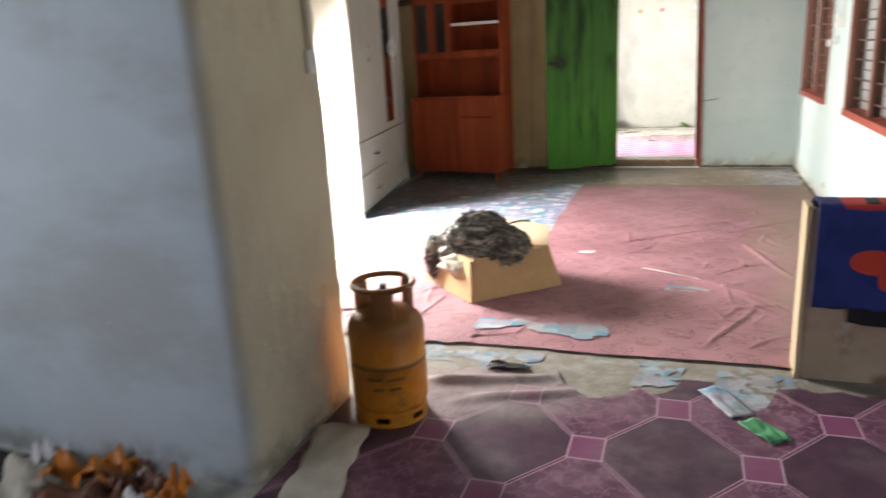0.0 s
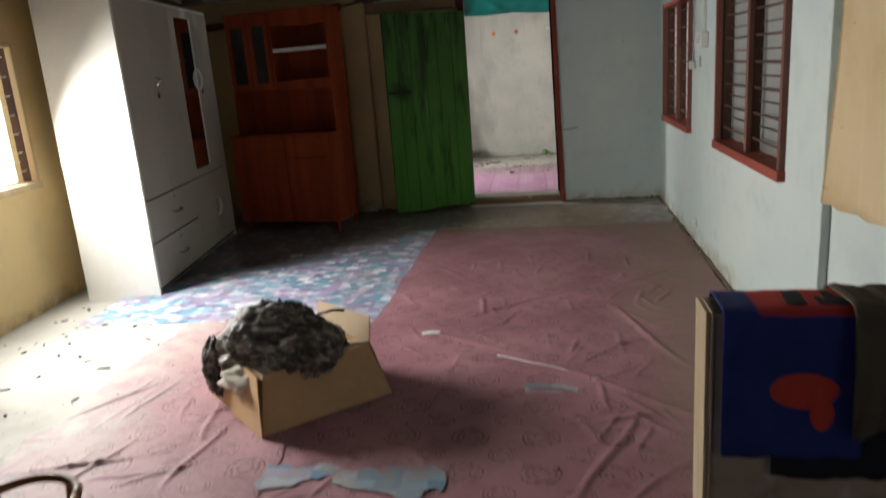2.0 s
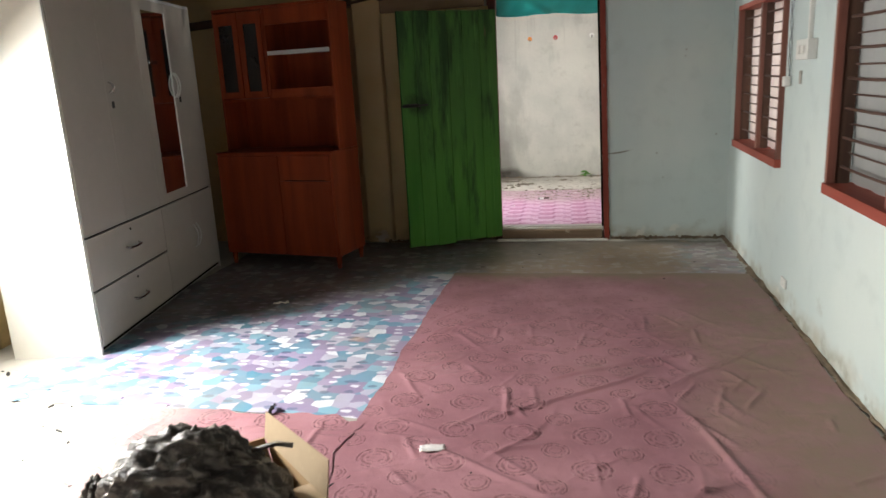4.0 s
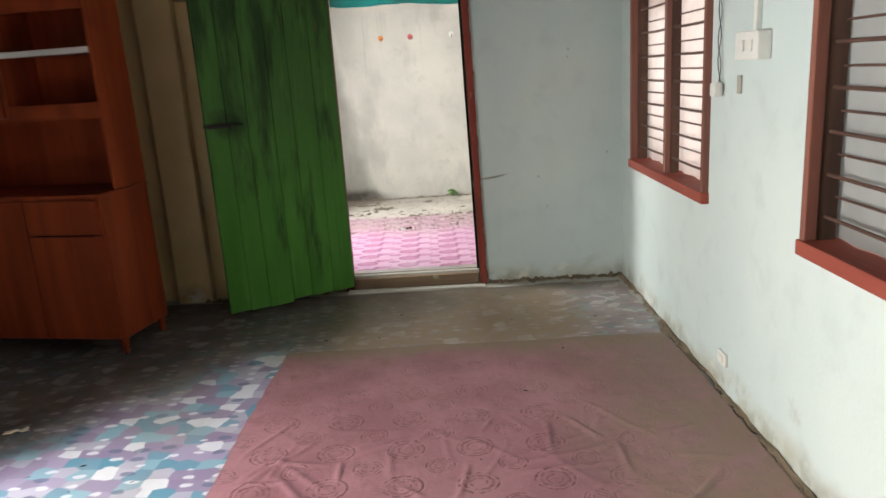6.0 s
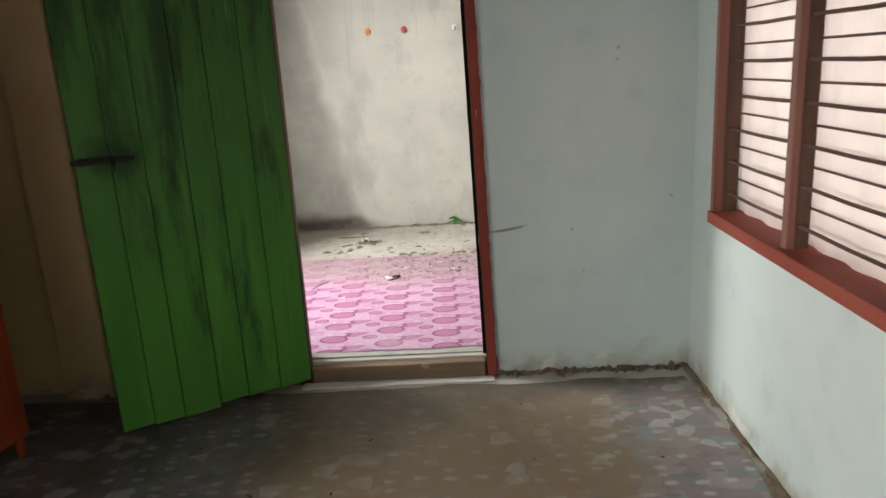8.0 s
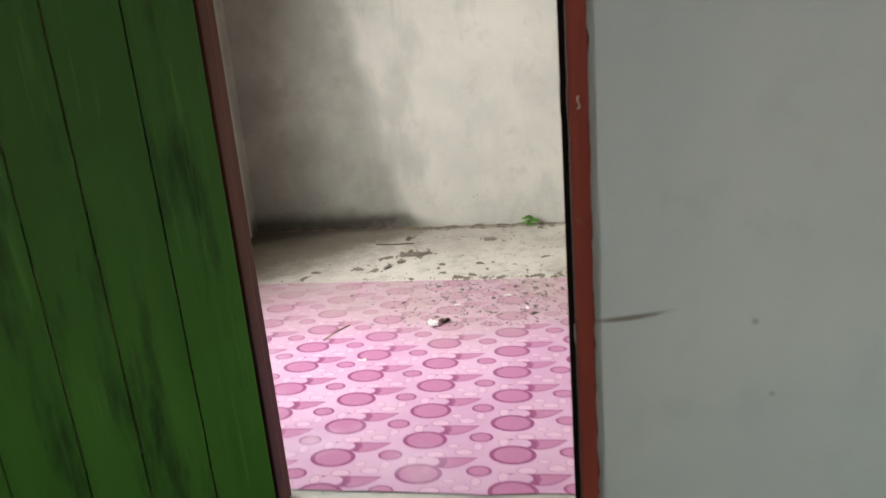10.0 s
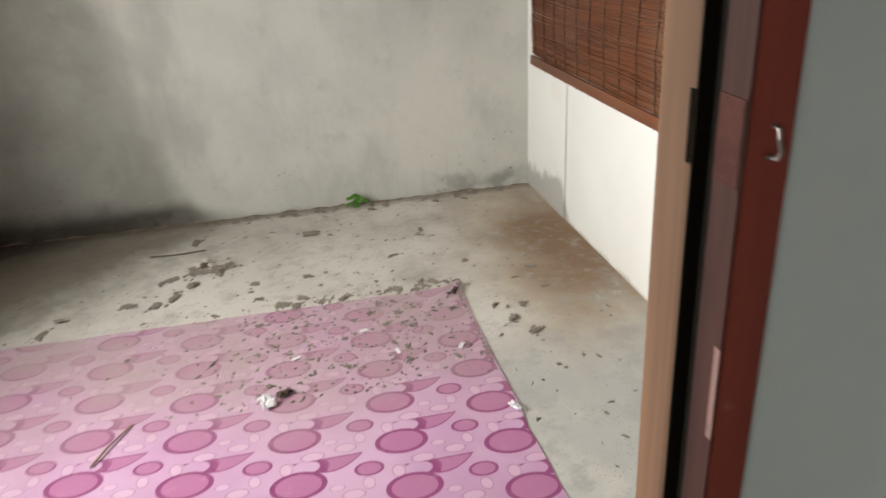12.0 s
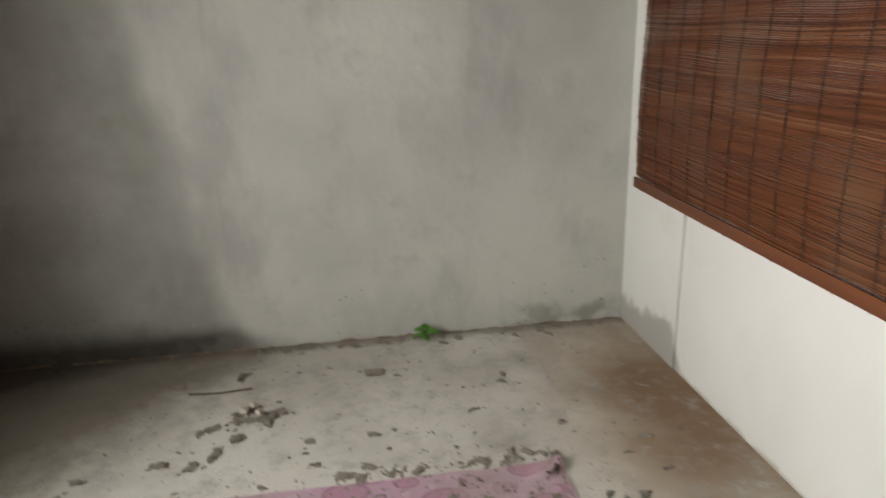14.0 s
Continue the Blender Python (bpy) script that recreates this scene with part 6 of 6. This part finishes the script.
def seedling():
    s = thing("seedling", pose(-0.2, 3.02, 0.1), "small fresh green weed growing at the wall foot", "plant")
    rr = random.Random(5)
    for k in range(13):
        a, out, up = rr.uniform(0, math.tau), rr.uniform(0.012, 0.045), rr.uniform(0.02, 0.075)
        tip = Vector((out * math.cos(a) * 1.2, -abs(out * math.sin(a)), up))
        part("stem", chain([(0, 0, 0), tip * 0.5 + Vector((0, 0, 0.012)), tip], 0.0018, 5), LEAF, s)
        side = Vector((-math.sin(a), math.cos(a), 0))
        way = Vector((math.cos(a), -0.5, 0.2)).normalized()
        wide, long = rr.uniform(0.013, 0.02), rr.uniform(0.028, 0.042)
        def leaf(u, v):
            w = wide * math.sin(min(1, v * 1.02) * math.pi) ** 0.7
            return tip + way * long * (v - 0.4) + side * w * (u - 0.5) * 2 + Vector((0, 0, 0.012 * math.cos((u - 0.5) * 3) - 0.012 * v))
        part("leaf", sheet(4, 6, leaf), LEAF, s, smooth=True)
    return s


seedling()


def clump_mesh(seed, flat):
    """A broken heap of flaky mud: a low core and crumbs round it."""
    bm = bmesh.new()
    rr = random.Random(int(seed) * 10)
    for q in range(15 + int(seed) % 4):
        core = q < 4
        spread = 0.45 if core else 1.0
        c = Vector((rr.gauss(0, 0.5) * spread, rr.gauss(0, 0.4) * spread, 0.12 if core else 0.0))
        made = bmesh.ops.create_icosphere(bm, subdivisions=3 if core else 2, radius=1.0)["verts"]
        k = rr.uniform(0.3, 0.5) if core else rr.uniform(0.07, 0.24)
        lean = Matrix.Rotation(rr.uniform(-0.6, 0.6), 3, "X") @ Matrix.Rotation(rr.uniform(0, 6.28), 3, "Z")
        for v in made:
            d = v.co.normalized()
            n = 1 + noise.noise(d * 1.8 + Vector((seed + q * 3, 0, 0))) * 0.7 + noise.noise(d * 4.5 + Vector((q, seed, 0))) * 0.5 + noise.noise(d * 10.0 + Vector((q, 0, seed))) * 0.35
            e = lean @ Vector((d.x * 1.25, d.y * 0.8, d.z * 0.7))
            v.co = c + Vector((e.x * k * n, e.y * k * n, max(-0.05, e.z * k * n * flat)))
    mesh = bpy.data.meshes.new("mud_clump")
    bm.to_mesh(mesh)
    bm.free()
    mesh.materials.append(MUD)
    return mesh


CLUMPS = [clump_mesh(s, 0.75) for s in (1.0, 2.0, 3.0, 4.0, 5.0)]
rng = random.Random(12)


def clump(x, y, size, z=0.1):
    ob = new("mud_clump", CLUMPS[rng.randrange(5)])
    ob.matrix_world = pose(x, y, z, 0, 0, rng.uniform(0, 360)) @ Matrix.Diagonal((size, size * rng.uniform(0.55, 0.9), size * rng.uniform(0.7, 1.1), 1))
    return tagged(ob, "dried grey mud clump on the cement floor", "mud", "mud clumps")


# the pile, clumps seen apart, then the line along the wall and the sand on the sheet's far edge
for x, y, s in ((-0.98, 2.45, 0.06), (-0.92, 2.43, 0.065), (-0.86, 2.42, 0.06), (-0.94, 2.5, 0.05), (-1.06, 2.4, 0.04), (-1.1, 2.38, 0.035), (-0.97, 2.31, 0.05), (-0.9, 2.48, 0.04), (-0.84, 2.46, 0.05),
                (-0.71, 2.25, 0.036), (-0.48, 2.25, 0.035), (-0.1, 2.35, 0.035), (-0.45, 2.72, 0.055), (0.05, 2.55, 0.03), (0.07, 2.6, 0.03), (-1.0, 2.78, 0.05), (-1.25, 2.75, 0.05), (-1.03, 2.22, 0.055), (-1.1, 2.17, 0.04), (-1.2, 2.19, 0.045),
                (-1.45, 2.15, 0.04), (-1.5, 2.05, 0.045), (-0.69, 2.1, 0.03), (0.455, 2.06, 0.035), (0.25, 1.65, 0.04), (0.3, 1.55, 0.035), (0.32, 1.75, 0.03), (0.22, 1.78, 0.03), (0.36, 1.98, 0.02), (0.6, 2.4, 0.025), (0.2, 2.2, 0.025)):
    clump(x, y, s * 0.85)
for k in range(46):
    x = rng.uniform(-1.0, 0.7) if k < 24 else rng.uniform(-1.1, 0.0)
    clump(x, 3.045 - abs(rng.gauss(0, 0.035)), rng.uniform(0.01, 0.03))
for k in range(34):
    x = min(0.12, rng.gauss(-0.22, 0.3))
    clump(x, 1.99 + abs(rng.gauss(0, 0.03)), rng.uniform(0.012, 0.036))
for k in range(44):
    clump(min(0.05, rng.gauss(-0.3, 0.3)), rng.uniform(1.45, 1.93), rng.uniform(0.008, 0.02), 0.105)
for k in range(50):
    clump(rng.uniform(-2.0, 0.7), rng.uniform(2.02, 3.0), rng.uniform(0.006, 0.014))
for k in range(44):
    clump(rng.uniform(0.15, 0.72), rng.uniform(0.7, 2.5), rng.uniform(0.005, 0.014))
for x, y, s in ((-0.96, 2.46, 0.02), (-0.93, 2.5, 0.018), (-0.9, 2.44, 0.016)):
    ob = solo("plaster_crumb", boxes((-s, s, -s * 0.7, s * 0.7, 0, s * 0.9), bevel=s * 0.3), SHELL, "pale plaster crumb on the mud pile", "debris", "plaster crumbs")
    ob.matrix_world = pose(x, y, 0.125, 20, 15, 40 * s * 100)
bm = bmesh.new()
for k in range(900):
    sandy = k < 650
    x, y = (min(0.1, rng.gauss(-0.35, 0.35)), rng.uniform(1.35, 2.05)) if sandy else (rng.uniform(-2.1, 0.74), rng.uniform(2.0, 3.05))
    size = rng.uniform(0.002, 0.006)
    m = Matrix.Translation((x, y, (0.1065 if y < 1.97 else 0.101))) @ Matrix.Rotation(rng.uniform(0, 6.28), 4, "Z") @ Matrix.Diagonal((size * rng.uniform(1, 2), size, size * 0.5, 1))
    bmesh.ops.create_icosphere(bm, subdivisions=1, radius=1.0, matrix=m)
tagged(link_mesh("sand_grains", bm, MUD), "loose sand and mud crumbs over the back room floor", "debris", kind="stuff")
scrap("paper_scrap", -0.645, 1.37, 0.106, 0.045, 0.07, 20, PAPER, "folded white paper scrap on the pink sheet", 0.03, 2.0)
scrap("dry_leaf", -0.59, 1.40, 0.106, 0.05, 0.03, 35, TWIG, "curled brown leaf beside the paper scrap", 0.03, 4.0)
solo("twig", chain([(-1.13, 1.20, 0.110), (-1.10, 1.27, 0.114), (-1.05, 1.37, 0.110)], 0.0035, 6), SILL_WOOD, "short brown twig on the pink sheet", "twig")
solo("twig", chain([(-1.2, 2.68, 0.104), (-1.08, 2.66, 0.107), (-0.95, 2.68, 0.104)], 0.004, 6), TWIG, "thin dry twig on the cement", "twig")
for x, y, t in ((-0.55, 1.6, 30), (-0.2, 1.55, 100), (0.02, 1.52, 60), (-0.9, 1.0, 10), (-0.3, 1.72, 15)):
    scrap("paper_scrap", x, y, 0.106, 0.035, 0.014, t, PAPER, "tiny pale scrap on the pink sheet", 0.008, x * 10, "tiny scraps")
scrap("torn_flap", 0.10, 1.14, 0.106, 0.022, 0.05, 25, PAPER, "lifted torn white underside of the pink sheet edge", 0.025, 3.3)
scrap("torn_flap", 0.075, 1.92, 0.108, 0.07, 0.05, 60, TWIG, "curled dirty brown corner of the pink sheet", 0.035, 6.1)
